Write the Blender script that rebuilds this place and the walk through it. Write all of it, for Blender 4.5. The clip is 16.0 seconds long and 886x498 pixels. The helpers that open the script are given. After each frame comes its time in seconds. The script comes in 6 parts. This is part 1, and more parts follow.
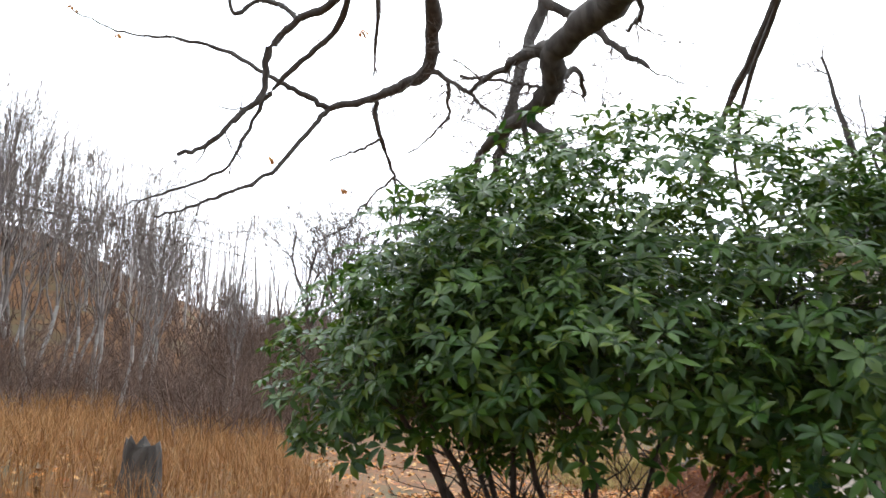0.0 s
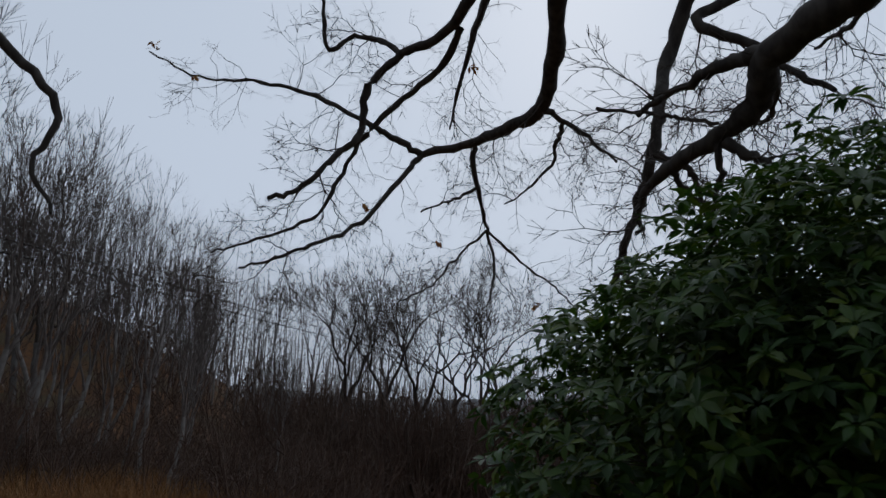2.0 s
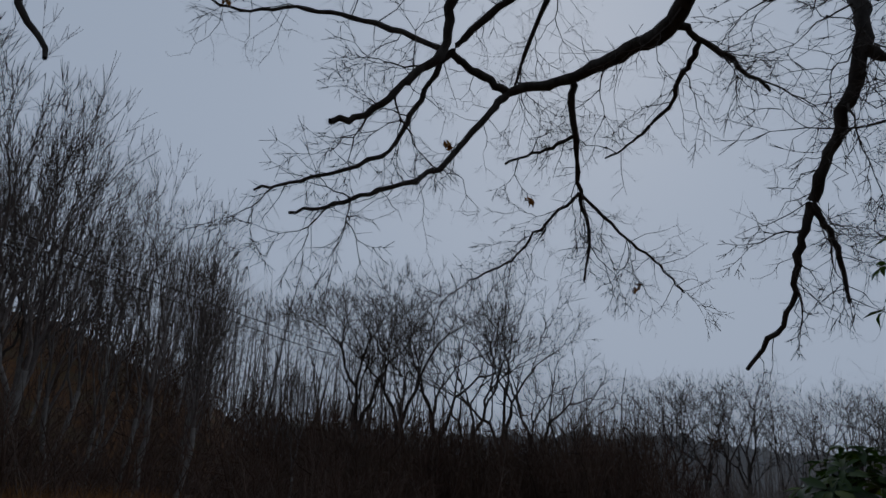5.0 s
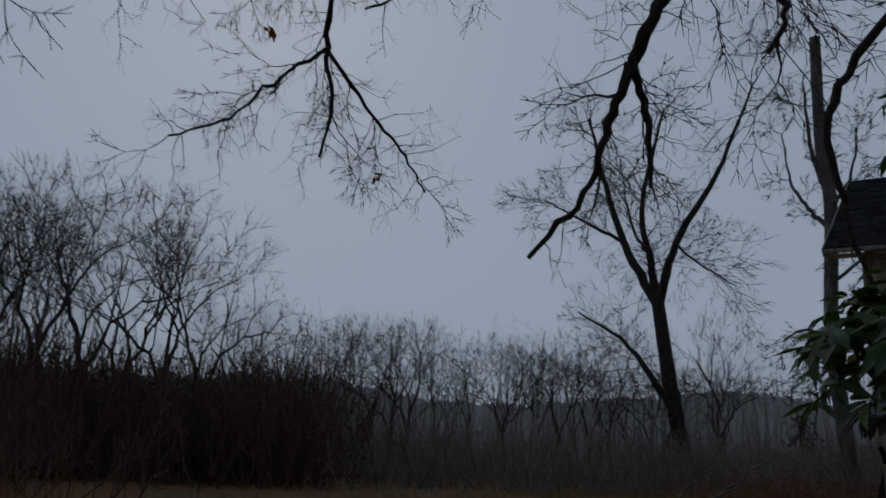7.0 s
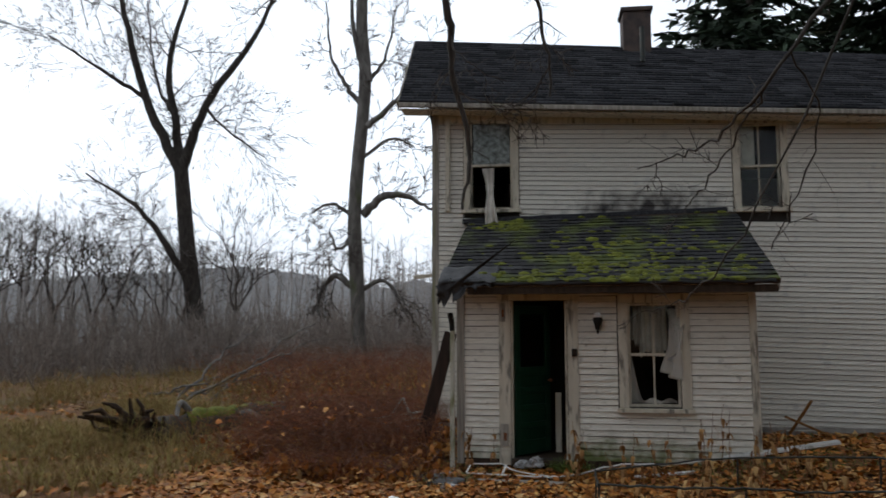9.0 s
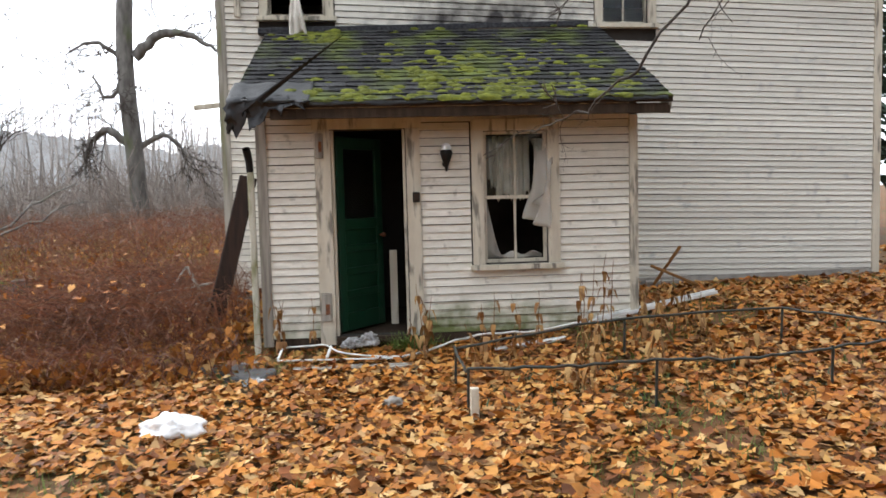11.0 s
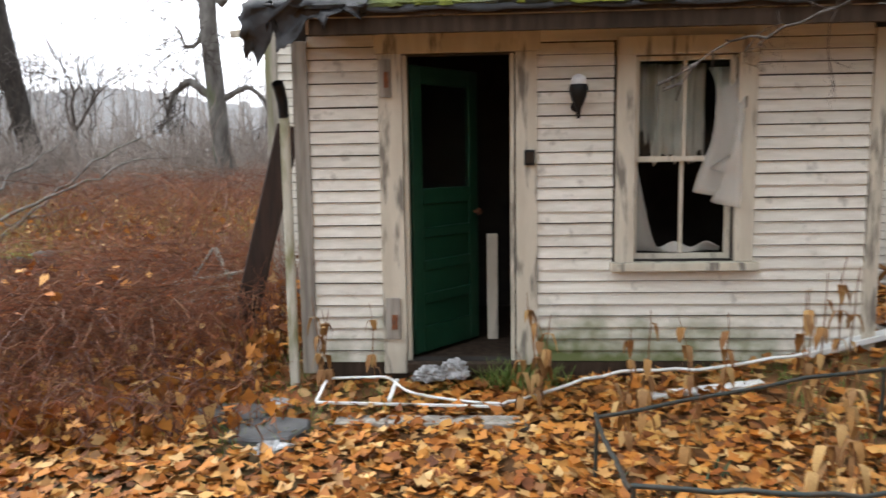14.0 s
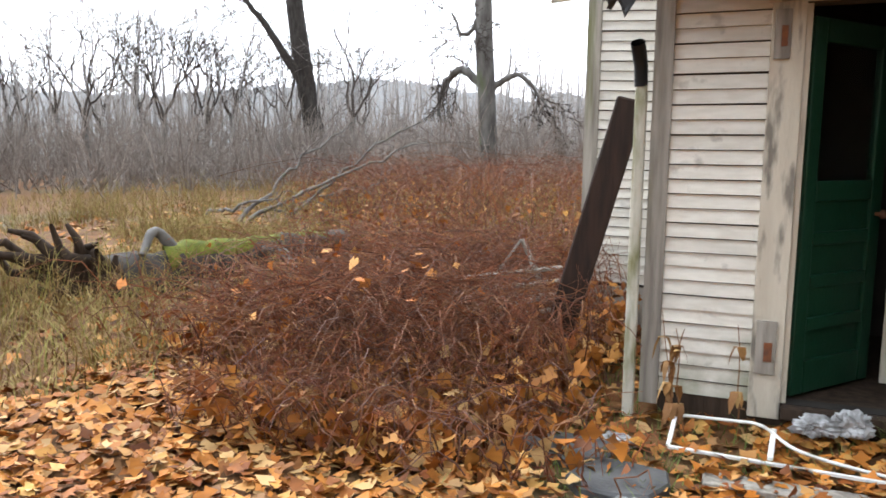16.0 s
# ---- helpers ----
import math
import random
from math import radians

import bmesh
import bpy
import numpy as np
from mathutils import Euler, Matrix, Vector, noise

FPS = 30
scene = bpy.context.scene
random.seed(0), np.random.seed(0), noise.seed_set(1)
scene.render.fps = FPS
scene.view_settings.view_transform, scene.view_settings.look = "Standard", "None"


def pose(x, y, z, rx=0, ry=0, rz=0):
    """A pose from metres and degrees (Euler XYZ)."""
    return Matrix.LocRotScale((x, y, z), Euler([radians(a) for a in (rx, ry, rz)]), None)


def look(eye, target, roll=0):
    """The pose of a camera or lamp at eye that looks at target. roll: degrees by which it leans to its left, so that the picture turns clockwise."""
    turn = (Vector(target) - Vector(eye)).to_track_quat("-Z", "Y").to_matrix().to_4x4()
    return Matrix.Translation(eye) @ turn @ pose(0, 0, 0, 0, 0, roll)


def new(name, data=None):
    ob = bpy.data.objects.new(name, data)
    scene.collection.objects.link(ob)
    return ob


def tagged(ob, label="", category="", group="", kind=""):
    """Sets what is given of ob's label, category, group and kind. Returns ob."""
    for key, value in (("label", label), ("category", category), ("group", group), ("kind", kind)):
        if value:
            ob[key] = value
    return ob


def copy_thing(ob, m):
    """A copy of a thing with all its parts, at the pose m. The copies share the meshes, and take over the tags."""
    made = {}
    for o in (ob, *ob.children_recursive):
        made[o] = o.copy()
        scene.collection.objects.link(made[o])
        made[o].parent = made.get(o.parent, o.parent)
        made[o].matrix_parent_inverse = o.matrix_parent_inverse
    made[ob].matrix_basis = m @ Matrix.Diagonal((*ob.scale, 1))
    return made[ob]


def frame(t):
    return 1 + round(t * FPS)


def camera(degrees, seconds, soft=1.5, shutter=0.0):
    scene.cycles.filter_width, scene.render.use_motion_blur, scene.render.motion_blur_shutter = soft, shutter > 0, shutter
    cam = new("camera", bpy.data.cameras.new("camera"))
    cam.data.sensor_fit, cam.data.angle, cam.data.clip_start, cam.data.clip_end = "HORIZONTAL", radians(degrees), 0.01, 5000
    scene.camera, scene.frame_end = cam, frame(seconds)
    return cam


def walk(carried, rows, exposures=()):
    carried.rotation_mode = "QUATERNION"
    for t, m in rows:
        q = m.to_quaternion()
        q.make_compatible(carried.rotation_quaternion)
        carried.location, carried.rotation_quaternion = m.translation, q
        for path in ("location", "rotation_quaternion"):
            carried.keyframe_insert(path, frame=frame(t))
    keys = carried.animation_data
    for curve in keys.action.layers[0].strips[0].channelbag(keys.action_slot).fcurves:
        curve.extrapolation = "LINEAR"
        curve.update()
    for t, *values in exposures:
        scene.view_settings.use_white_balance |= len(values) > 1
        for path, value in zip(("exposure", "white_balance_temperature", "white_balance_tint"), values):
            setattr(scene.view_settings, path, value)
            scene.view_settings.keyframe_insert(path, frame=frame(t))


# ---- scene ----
cam = camera(61.0, 16.0, soft=1.6, shutter=0.2)
PATH = [
    (0, (0.962, 0.7, 2.523), (-0.919, 1.304, 2.832), 1.8),
    (0.5, (0.394, 0.408, 2.544), (-1.485, 0.982, 2.915), 2.0),
    (1, (-0.135, -0.011, 2.474), (-2.004, 0.554, 2.908), 2.3),
    (1.5, (-0.718, -0.334, 2.395), (-2.578, 0.224, 2.874), 2.3),
    (2, (-1.298, -0.555, 2.38), (-3.153, -0.003, 2.886), 2.4),
    (2.5, (-1.935, -0.755, 2.336), (-3.782, -0.214, 2.879), 2.4),
    (3, (-2.616, -0.869, 2.235), (-4.451, -0.331, 2.821), 2.4),
    (3.5, (-3.228, -1.039, 2.242), (-5.059, -0.503, 2.841), 2.4),
    (3.7, (-3.48, -1.123, 2.246), (-5.311, -0.588, 2.845), 2.4),
    (5.8, (-6.213, -1.054, 1.621), (-8.009, -0.41, 2.22), 4.7),
    (6, (-6.538, -1.013, 1.594), (-8.299, -0.274, 2.188), 4.5),
    (6.5, (-7.313, -0.918, 1.524), (-8.901, 0.15, 2.106), 3.8),
    (7, (-7.966, -0.403, 1.497), (-9.39, 0.906, 2.006), 2.8),
    (7.5, (-8.554, 0.075, 1.464), (-9.76, 1.618, 1.87), 2.0),
    (8, (-9.146, 0.75, 1.562), (-10.053, 2.504, 1.885), 1.1),
    (8.5, (-9.62, 1.215, 1.575), (-10.328, 3.067, 1.844), 0.7),
    (9, (-9.973, 1.881, 1.541), (-10.345, 3.833, 1.761), 0.0),
    (9.5, (-10.241, 2.54, 1.45), (-10.417, 4.526, 1.603), -0.4),
    (10, (-10.403, 3.099, 1.368), (-10.487, 5.097, 1.41), -1.0),
    (10.2, (-10.432, 3.365, 1.328), (-10.471, 5.364, 1.321), -1.1),
    (12.3, (-10.351, 5.758, 1.278), (-10.059, 7.723, 1.052), -2.0),
    (12.5, (-10.343, 5.944, 1.281), (-10.058, 7.91, 1.048), -1.9),
    (13, (-10.342, 6.367, 1.272), (-10.077, 8.335, 1.033), -1.8),
    (13.5, (-10.326, 6.603, 1.267), (-10.108, 8.576, 1.026), -1.8),
    (14, (-10.435, 6.876, 1.295), (-10.546, 8.858, 1.051), -0.9),
    (14.5, (-10.695, 7.074, 1.288), (-11.111, 9.014, 1.035), -0.2),
    (15, (-10.926, 7.258, 1.29), (-11.472, 9.165, 1.031), 0.3),
    (15.5, (-11.082, 7.48, 1.257), (-11.691, 9.367, 0.99), 0.5),
    (16, (-11.211, 7.651, 1.222), (-11.941, 9.495, 0.959), 0.6),
]

EXPOSURES = [(0, 1.7, 6500, 10), (0.3, 1.0, 6600, 10), (0.6, 0.2, 6600, 10), (1.0, -0.2, 6550, 10), (1.5, -0.85, 6250, 10),
             (2.0, -1.3, 5950, 10), (3.0, -1.6, 5850, 10), (3.7, -1.75, 5800, 10), (6.0, -2.1, 5700, 10),
             (7.0, -2.2, 5700, 10), (7.5, -2.0, 5750, 10), (8.0, -1.55, 6000, 10), (8.5, -0.95, 6300, 10),
             (9.0, -0.15, 6450, 10), (9.5, 0.4, 6500, 10), (10.0, 1.0, 6550, 10), (12.5, 1.55, 6700, 11),
             (13.5, 1.55, 6700, 11), (16.0, 1.75, 6500, 10)]
walk(cam, [(t, look(eye, target, roll)) for t, eye, target, roll in PATH], EXPOSURES)

# ---- world and light: an overcast winter sky ----
world = bpy.data.worlds.new("overcast_sky")
scene.world = world
world.use_nodes = True
wn, wl = world.node_tree.nodes, world.node_tree.links
wn.clear()
sky = wn.new("ShaderNodeTexSky")
sky.sky_type = "NISHITA"
sky.sun_disc = False
sky.sun_elevation, sky.sun_rotation = radians(35), radians(297)
sky.air_density, sky.dust_density, sky.ozone_density = 1.0, 8.0, 1.0
grey = wn.new("ShaderNodeMix")
grey.data_type = "RGBA"
grey.inputs[0].default_value = 0.97
wl.new(sky.outputs[0], grey.inputs[6])
grey.inputs[7].default_value = (8.2, 8.9, 9.8, 1)
# the cloud is brighter towards the hidden sun in the west, darker behind
wco = wn.new("ShaderNodeTexCoord")
west = wn.new("ShaderNodeVectorMath")
west.operation = "DOT_PRODUCT"
west.inputs[1].default_value = (-0.86, 0.43, 0.27)
wl.new(wco.outputs["Generated"], west.inputs[0])
glow = wn.new("ShaderNodeMapRange")
glow.interpolation_type = "SMOOTHSTEP"
for k, v in zip((1, 2, 3, 4), (-1.0, 1.0, 0.42, 1.62)):
    glow.inputs[k].default_value = v
wl.new(west.outputs["Value"], glow.inputs[0])
cloud = wn.new("ShaderNodeVectorMath")
cloud.operation = "SCALE"
wl.new(grey.outputs[2], cloud.inputs[0])
wl.new(glow.outputs[0], cloud.inputs["Scale"])
back = wn.new("ShaderNodeBackground")
back.inputs[1].default_value = 0.1
wl.new(cloud.outputs[0], back.inputs[0])
wout = wn.new("ShaderNodeOutputWorld")
wl.new(back.outputs[0], wout.inputs[0])
sun = new("sun", bpy.data.lights.new("sun", "SUN"))
sun.data.energy, sun.data.angle, sun.data.color = 0.5, radians(60), (1.0, 0.97, 0.92)
sun.matrix_world = look((-46, 27, 30), (-8, 8, 0))

# ---- materials ----
def mat(name, base, rough=0.8, second=None, scale=4.0, detail=6.0, contrast=(0.35, 0.65), bump=0.0, bump_scale=60.0,
        island=0.0, metal=0.0, spec=0.3, streak=None, third=None, third_scale=0.6, third_at=(0.5, 0.7), piece=0.0, smudge=None):
    """A surface of two mixed colours (noise), an optional third colour in larger stains, a bump, and a variation by piece."""
    m = bpy.data.materials.new(name)
    m.use_nodes = True
    n, l = m.node_tree.nodes, m.node_tree.links
    b = n["Principled BSDF"]
    b.inputs["Roughness"].default_value, b.inputs["Metallic"].default_value = rough, metal
    b.inputs["Specular IOR Level"].default_value = spec
    co = n.new("ShaderNodeTexCoord")
    mp = n.new("ShaderNodeMapping")
    l.new(co.outputs["Object"], mp.inputs[0])
    if streak:
        mp.inputs["Scale"].default_value = streak
    if piece:
        oi = n.new("ShaderNodeObjectInfo")
        sh = n.new("ShaderNodeVectorMath")
        sh.operation = "SCALE"
        sh.inputs[0].default_value = (31.0, 17.0, 23.0)
        l.new(oi.outputs["Random"], sh.inputs["Scale"])
        l.new(sh.outputs[0], mp.inputs["Location"])
    def tex(s, d=detail):
        t = n.new("ShaderNodeTexNoise")
        t.inputs["Scale"].default_value, t.inputs["Detail"].default_value = s, d
        l.new(mp.outputs[0], t.inputs["Vector"])
        return t
    def ramp(src, lo, hi):
        r = n.new("ShaderNodeMapRange")
        r.inputs[1].default_value, r.inputs[2].default_value = lo, hi
        l.new(src, r.inputs[0])
        return r.outputs[0]
    def mix(f, a, c):
        x = n.new("ShaderNodeMix")
        x.data_type = "RGBA"
        for sock, v in ((x.inputs[0], f), (x.inputs[6], a), (x.inputs[7], c)):
            if hasattr(v, "links"):
                l.new(v, sock)
            elif isinstance(v, tuple):
                sock.default_value = (*v, 1)
            else:
                sock.default_value = v
        return x.outputs[2]
    colour = mix(ramp(tex(scale).outputs[0], *contrast), base, second or tuple(0.75 * c for c in base))
    if third:
        st = tex(third_scale, 8)
        if piece:
            wp = n.new("ShaderNodeNewGeometry")
            l.new(wp.outputs["Position"], st.inputs["Vector"])
        colour = mix(ramp(st.outputs[0], *third_at), colour, third)
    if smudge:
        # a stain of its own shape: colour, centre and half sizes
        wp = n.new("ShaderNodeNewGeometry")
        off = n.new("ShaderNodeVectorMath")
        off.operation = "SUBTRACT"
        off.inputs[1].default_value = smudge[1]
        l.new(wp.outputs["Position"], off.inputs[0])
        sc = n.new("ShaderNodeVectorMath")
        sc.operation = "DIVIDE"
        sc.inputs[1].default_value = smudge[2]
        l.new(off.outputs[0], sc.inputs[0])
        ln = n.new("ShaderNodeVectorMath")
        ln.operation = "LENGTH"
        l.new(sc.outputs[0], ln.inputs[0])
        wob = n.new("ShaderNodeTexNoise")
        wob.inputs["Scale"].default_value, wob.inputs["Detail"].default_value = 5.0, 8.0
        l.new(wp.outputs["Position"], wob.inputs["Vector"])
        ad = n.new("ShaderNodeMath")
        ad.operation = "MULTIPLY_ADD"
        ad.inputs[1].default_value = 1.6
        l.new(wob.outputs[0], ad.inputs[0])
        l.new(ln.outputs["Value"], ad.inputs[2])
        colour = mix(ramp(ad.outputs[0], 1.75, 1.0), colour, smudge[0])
    if piece:
        pv = n.new("ShaderNodeHueSaturation")
        pr = n.new("ShaderNodeMapRange")
        pr.inputs[3].default_value, pr.inputs[4].default_value = 1 - piece, 1 + piece
        l.new(oi.outputs["Random"], pr.inputs[0])
        l.new(pr.outputs[0], pv.inputs["Value"])
        l.new(colour, pv.inputs["Color"])
        colour = pv.outputs[0]
    if island:
        g = n.new("ShaderNodeNewGeometry")
        hsv = n.new("ShaderNodeHueSaturation")
        l.new(colour, hsv.inputs["Color"])
        r = n.new("ShaderNodeMapRange")
        r.inputs[3].default_value, r.inputs[4].default_value = 1 - island, 1 + island
        l.new(g.outputs["Random Per Island"], r.inputs[0])
        l.new(r.outputs[0], hsv.inputs["Value"])
        colour = hsv.outputs[0]
    l.new(colour, b.inputs["Base Color"])
    if bump:
        bp = n.new("ShaderNodeBump")
        bp.inputs["Strength"].default_value, bp.inputs["Distance"].default_value = bump, 0.01
        l.new(tex(bump_scale, 5).outputs[0], bp.inputs["Height"])
        l.new(bp.outputs[0], b.inputs["Normal"])
    return m


def palette(name, colours, rough=0.7, spec=0.3, through_light=0.0, grain=40.0):
    """A material for many small islands: each takes one colour of the list, with a fine grain."""
    m = mat(name, (0.5, 0.5, 0.5), rough, spec=spec)
    n, l = m.node_tree.nodes, m.node_tree.links
    b = n["Principled BSDF"]
    g = n.new("ShaderNodeNewGeometry")
    r = n.new("ShaderNodeValToRGB")
    el = r.color_ramp.elements
    while len(el) < len(colours):
        el.new(0.5)
    for i, c in enumerate(colours):
        el[i].position = i / max(1, len(colours) - 1)
        el[i].color = (*c, 1)
    l.new(g.outputs["Random Per Island"], r.inputs[0])
    t = n.new("ShaderNodeTexNoise")
    t.inputs["Scale"].default_value = grain
    x = n.new("ShaderNodeMix")
    x.data_type, x.blend_type = "RGBA", "MULTIPLY"
    x.inputs[0].default_value = 0.45
    l.new(r.outputs[0], x.inputs[6])
    gr = n.new("ShaderNodeMapRange")
    gr.inputs[1].default_value, gr.inputs[2].default_value, gr.inputs[3].default_value, gr.inputs[4].default_value = 0.3, 0.7, 0.45, 1.3
    l.new(t.outputs[0], gr.inputs[0])
    l.new(gr.outputs[0], x.inputs[7])
    l.new(x.outputs[2], b.inputs["Base Color"])
    if through_light:
        b.inputs["Subsurface Weight"].default_value = 0.0
        tr = n.new("ShaderNodeBsdfTranslucent")
        l.new(x.outputs[2], tr.inputs[0])
        ms = n.new("ShaderNodeMixShader")
        ms.inputs[0].default_value = through_light
        l.new(b.outputs[0], ms.inputs[1])
        l.new(tr.outputs[0], ms.inputs[2])
        l.new(ms.outputs[0], n["Material Output"].inputs[0])
    return m


BARK_DARK = mat("dark_bark", (0.035, 0.030, 0.026), 0.9, (0.075, 0.066, 0.058), 9, bump=0.6, bump_scale=40, streak=(1, 1, 0.3))
BARK_GREY = mat("grey_bark", (0.10, 0.092, 0.085), 0.9, (0.19, 0.18, 0.165), 6, bump=0.6, bump_scale=30, streak=(1, 1, 0.3), third=(0.10, 0.12, 0.05), third_scale=2.0, third_at=(0.6, 0.75))
BARK_PALE = mat("pale_bark", (0.30, 0.28, 0.26), 0.9, (0.20, 0.185, 0.17), 3, island=0.3)
TWIG = mat("twig_bark", (0.05, 0.042, 0.036), 0.9, (0.085, 0.068, 0.058), 12, island=0.25)
TWIG_MID = mat("wood_edge_twig", (0.12, 0.10, 0.09), 0.95, (0.19, 0.165, 0.15), 4, island=0.25)
# the next two twig colours are lightened to stand for distance haze
TWIG_HAZY = mat("haze_pale_brush_twig", (0.21, 0.175, 0.15), 0.95, (0.29, 0.25, 0.22), 2.0, island=0.25)
TWIG_FAR = mat("haze_pale_far_twig", (0.33, 0.305, 0.29), 0.95, (0.42, 0.39, 0.37), 1.0, island=0.25)
CANE_RED = palette("bramble_canes", [(0.055, 0.018, 0.010), (0.16, 0.045, 0.018), (0.25, 0.075, 0.024), (0.10, 0.038, 0.020), (0.26, 0.12, 0.05), (0.15, 0.085, 0.075)], 0.7)
GRASS_DRY = palette("dry_grass", [(0.16, 0.07, 0.022), (0.27, 0.125, 0.04), (0.36, 0.19, 0.07), (0.22, 0.10, 0.03), (0.33, 0.22, 0.10)], 0.85)
GRASS_OLIVE = palette("fading_grass", [(0.17, 0.10, 0.035), (0.27, 0.18, 0.06), (0.15, 0.075, 0.03), (0.34, 0.235, 0.095), (0.22, 0.20, 0.05), (0.30, 0.26, 0.075), (0.24, 0.11, 0.04)], 0.85)
GRASS_GREEN = palette("green_grass", [(0.07, 0.12, 0.02), (0.12, 0.18, 0.035), (0.16, 0.20, 0.05), (0.10, 0.14, 0.03)], 0.7)
LEAF_LITTER = palette("fallen_leaves", [(0.08, 0.025, 0.009), (0.30, 0.095, 0.016), (0.43, 0.16, 0.026), (0.19, 0.05, 0.010), (0.50, 0.225, 0.048), (0.40, 0.125, 0.014), (0.54, 0.30, 0.085), (0.14, 0.042, 0.012), (0.55, 0.35, 0.145), (0.43, 0.155, 0.024), (0.12, 0.048, 0.019)], 0.6, 0.22, grain=25)
LEAF_RHODO = palette("rhododendron_leaf", [(0.014, 0.038, 0.008), (0.034, 0.085, 0.010), (0.062, 0.12, 0.011), (0.022, 0.058, 0.009), (0.12, 0.17, 0.016)], 0.42, 0.35, through_light=0.34)
LEAF_PINE = palette("conifer_needles", [(0.012, 0.025, 0.014), (0.022, 0.040, 0.022), (0.03, 0.05, 0.026)], 0.7)
SOIL = mat("leaf_mould", (0.085, 0.040, 0.015), 0.95, (0.16, 0.072, 0.024), 5, bump=0.8, bump_scale=25, third=(0.085, 0.062, 0.028), third_scale=0.35, third_at=(0.5, 0.62))
PAINT = mat("weathered_white_paint", (0.74, 0.70, 0.62), 0.7, (0.64, 0.60, 0.52), 3.5, bump=0.35, bump_scale=70, streak=(1.0, 3, 9), third=(0.40, 0.365, 0.31), third_scale=9.0, third_at=(0.62, 0.76), piece=0.07, smudge=((0.12, 0.14, 0.05), (-10.0, 11.8, -0.12), (2.6, 1.0, 0.44)))
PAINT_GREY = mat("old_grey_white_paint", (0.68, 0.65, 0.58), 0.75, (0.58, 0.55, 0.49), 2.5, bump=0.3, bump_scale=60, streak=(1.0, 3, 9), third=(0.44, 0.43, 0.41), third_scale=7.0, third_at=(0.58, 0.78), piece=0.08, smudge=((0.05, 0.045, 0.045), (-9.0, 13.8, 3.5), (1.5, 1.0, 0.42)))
TRIM = mat("peeling_trim_paint", (0.60, 0.55, 0.45), 0.8, (0.50, 0.45, 0.36), 6, bump=0.5, bump_scale=50, streak=(2, 2, 0.4), third=(0.20, 0.18, 0.15), third_scale=7, third_at=(0.55, 0.66))
BARE_WOOD = mat("bare_grey_wood", (0.37, 0.34, 0.295), 0.9, (0.20, 0.18, 0.155), 8, bump=0.6, bump_scale=40, streak=(3, 3, 0.25), third=(0.15, 0.16, 0.07), third_scale=3, third_at=(0.6, 0.75))
DARK_WOOD = mat("wet_dark_wood", (0.030, 0.021, 0.015), 0.85, (0.060, 0.040, 0.028), 7, spec=0.15, bump=0.5, bump_scale=30, streak=(3, 3, 0.3))
RED_WOOD = mat("wet_red_brown_wood", (0.014, 0.008, 0.006), 0.85, (0.034, 0.017, 0.011), 7, bump=0.6, bump_scale=30, streak=(3, 3, 0.3))
SHINGLE = mat("asphalt_shingle", (0.022, 0.022, 0.025), 0.95, (0.050, 0.051, 0.056), 30, bump=0.5, bump_scale=200, island=0.5, spec=0.12)
SHINGLE_PIECE = mat("mossy_asphalt_shingle", (0.022, 0.022, 0.023), 0.95, (0.050, 0.050, 0.052), 30, bump=0.5, bump_scale=200, piece=0.4, spec=0.12, third=(0.09, 0.11, 0.03), third_scale=1.6, third_at=(0.5, 0.68))
MOSS = mat("bright_moss", (0.070, 0.080, 0.012), 0.95, (0.135, 0.145, 0.018), 14, bump=0.9, bump_scale=90, island=0.3)
DOOR_GREEN = mat("dark_green_paint", (0.004, 0.030, 0.015), 0.4, (0.008, 0.042, 0.022), 5, bump=0.2, bump_scale=50)
# the rooms' darkness is put into this near-black interior colour
DARK_ROOM = mat("shade_dark_interior", (0.05, 0.043, 0.037), 0.95, (0.025, 0.022, 0.02), 2.5)
METAL_BLACK = mat("black_lamp_metal", (0.02, 0.02, 0.02), 0.5, metal=0.6)
PIPE_PAINT = mat("dirty_cream_pipe", (0.58, 0.56, 0.48), 0.6, (0.46, 0.44, 0.36), 6, bump=0.3, streak=(2, 2, 0.5), third=(0.20, 0.20, 0.10), third_scale=5, third_at=(0.52, 0.68))
WHITE_METAL = mat("white_gutter_metal", (0.72, 0.72, 0.70), 0.5, (0.6, 0.6, 0.57), 5, third=(0.22, 0.2, 0.15), third_scale=4, third_at=(0.6, 0.75))
CURTAIN = mat("dirty_sheer_curtain", (0.62, 0.58, 0.52), 0.9, (0.48, 0.44, 0.39), 6, bump=0.2)
PAPER = mat("crumpled_white_paper", (0.50, 0.51, 0.52), 0.85, (0.16, 0.155, 0.15), 14, bump=0.8, bump_scale=30)
PLASTIC_WHITE = mat("white_plastic", (0.80, 0.80, 0.80), 0.4, (0.70, 0.70, 0.70), 5)
SLATE = mat("wet_grey_slab", (0.055, 0.056, 0.058), 0.6, (0.10, 0.10, 0.10), 7, bump=0.4)
WIRE = mat("green_wire_metal", (0.03, 0.045, 0.045), 0.5, (0.06, 0.05, 0.04), 30, metal=0.4)
STONE = mat("pale_foundation_stone", (0.36, 0.34, 0.31), 0.9, (0.22, 0.20, 0.18), 5, bump=0.6)
BRICK = mat("sooty_chimney_brick", (0.06, 0.05, 0.048), 0.9, (0.10, 0.075, 0.065), 6, bump=0.5)
RUST = mat("rusted_iron", (0.22, 0.08, 0.03), 0.8, (0.12, 0.05, 0.03), 20)
CABLE = mat("black_cable", (0.02, 0.02, 0.022), 0.6)
GLASS = bpy.data.materials.new("window_glass")
GLASS.use_nodes = True
_g = GLASS.node_tree.nodes["Principled BSDF"]
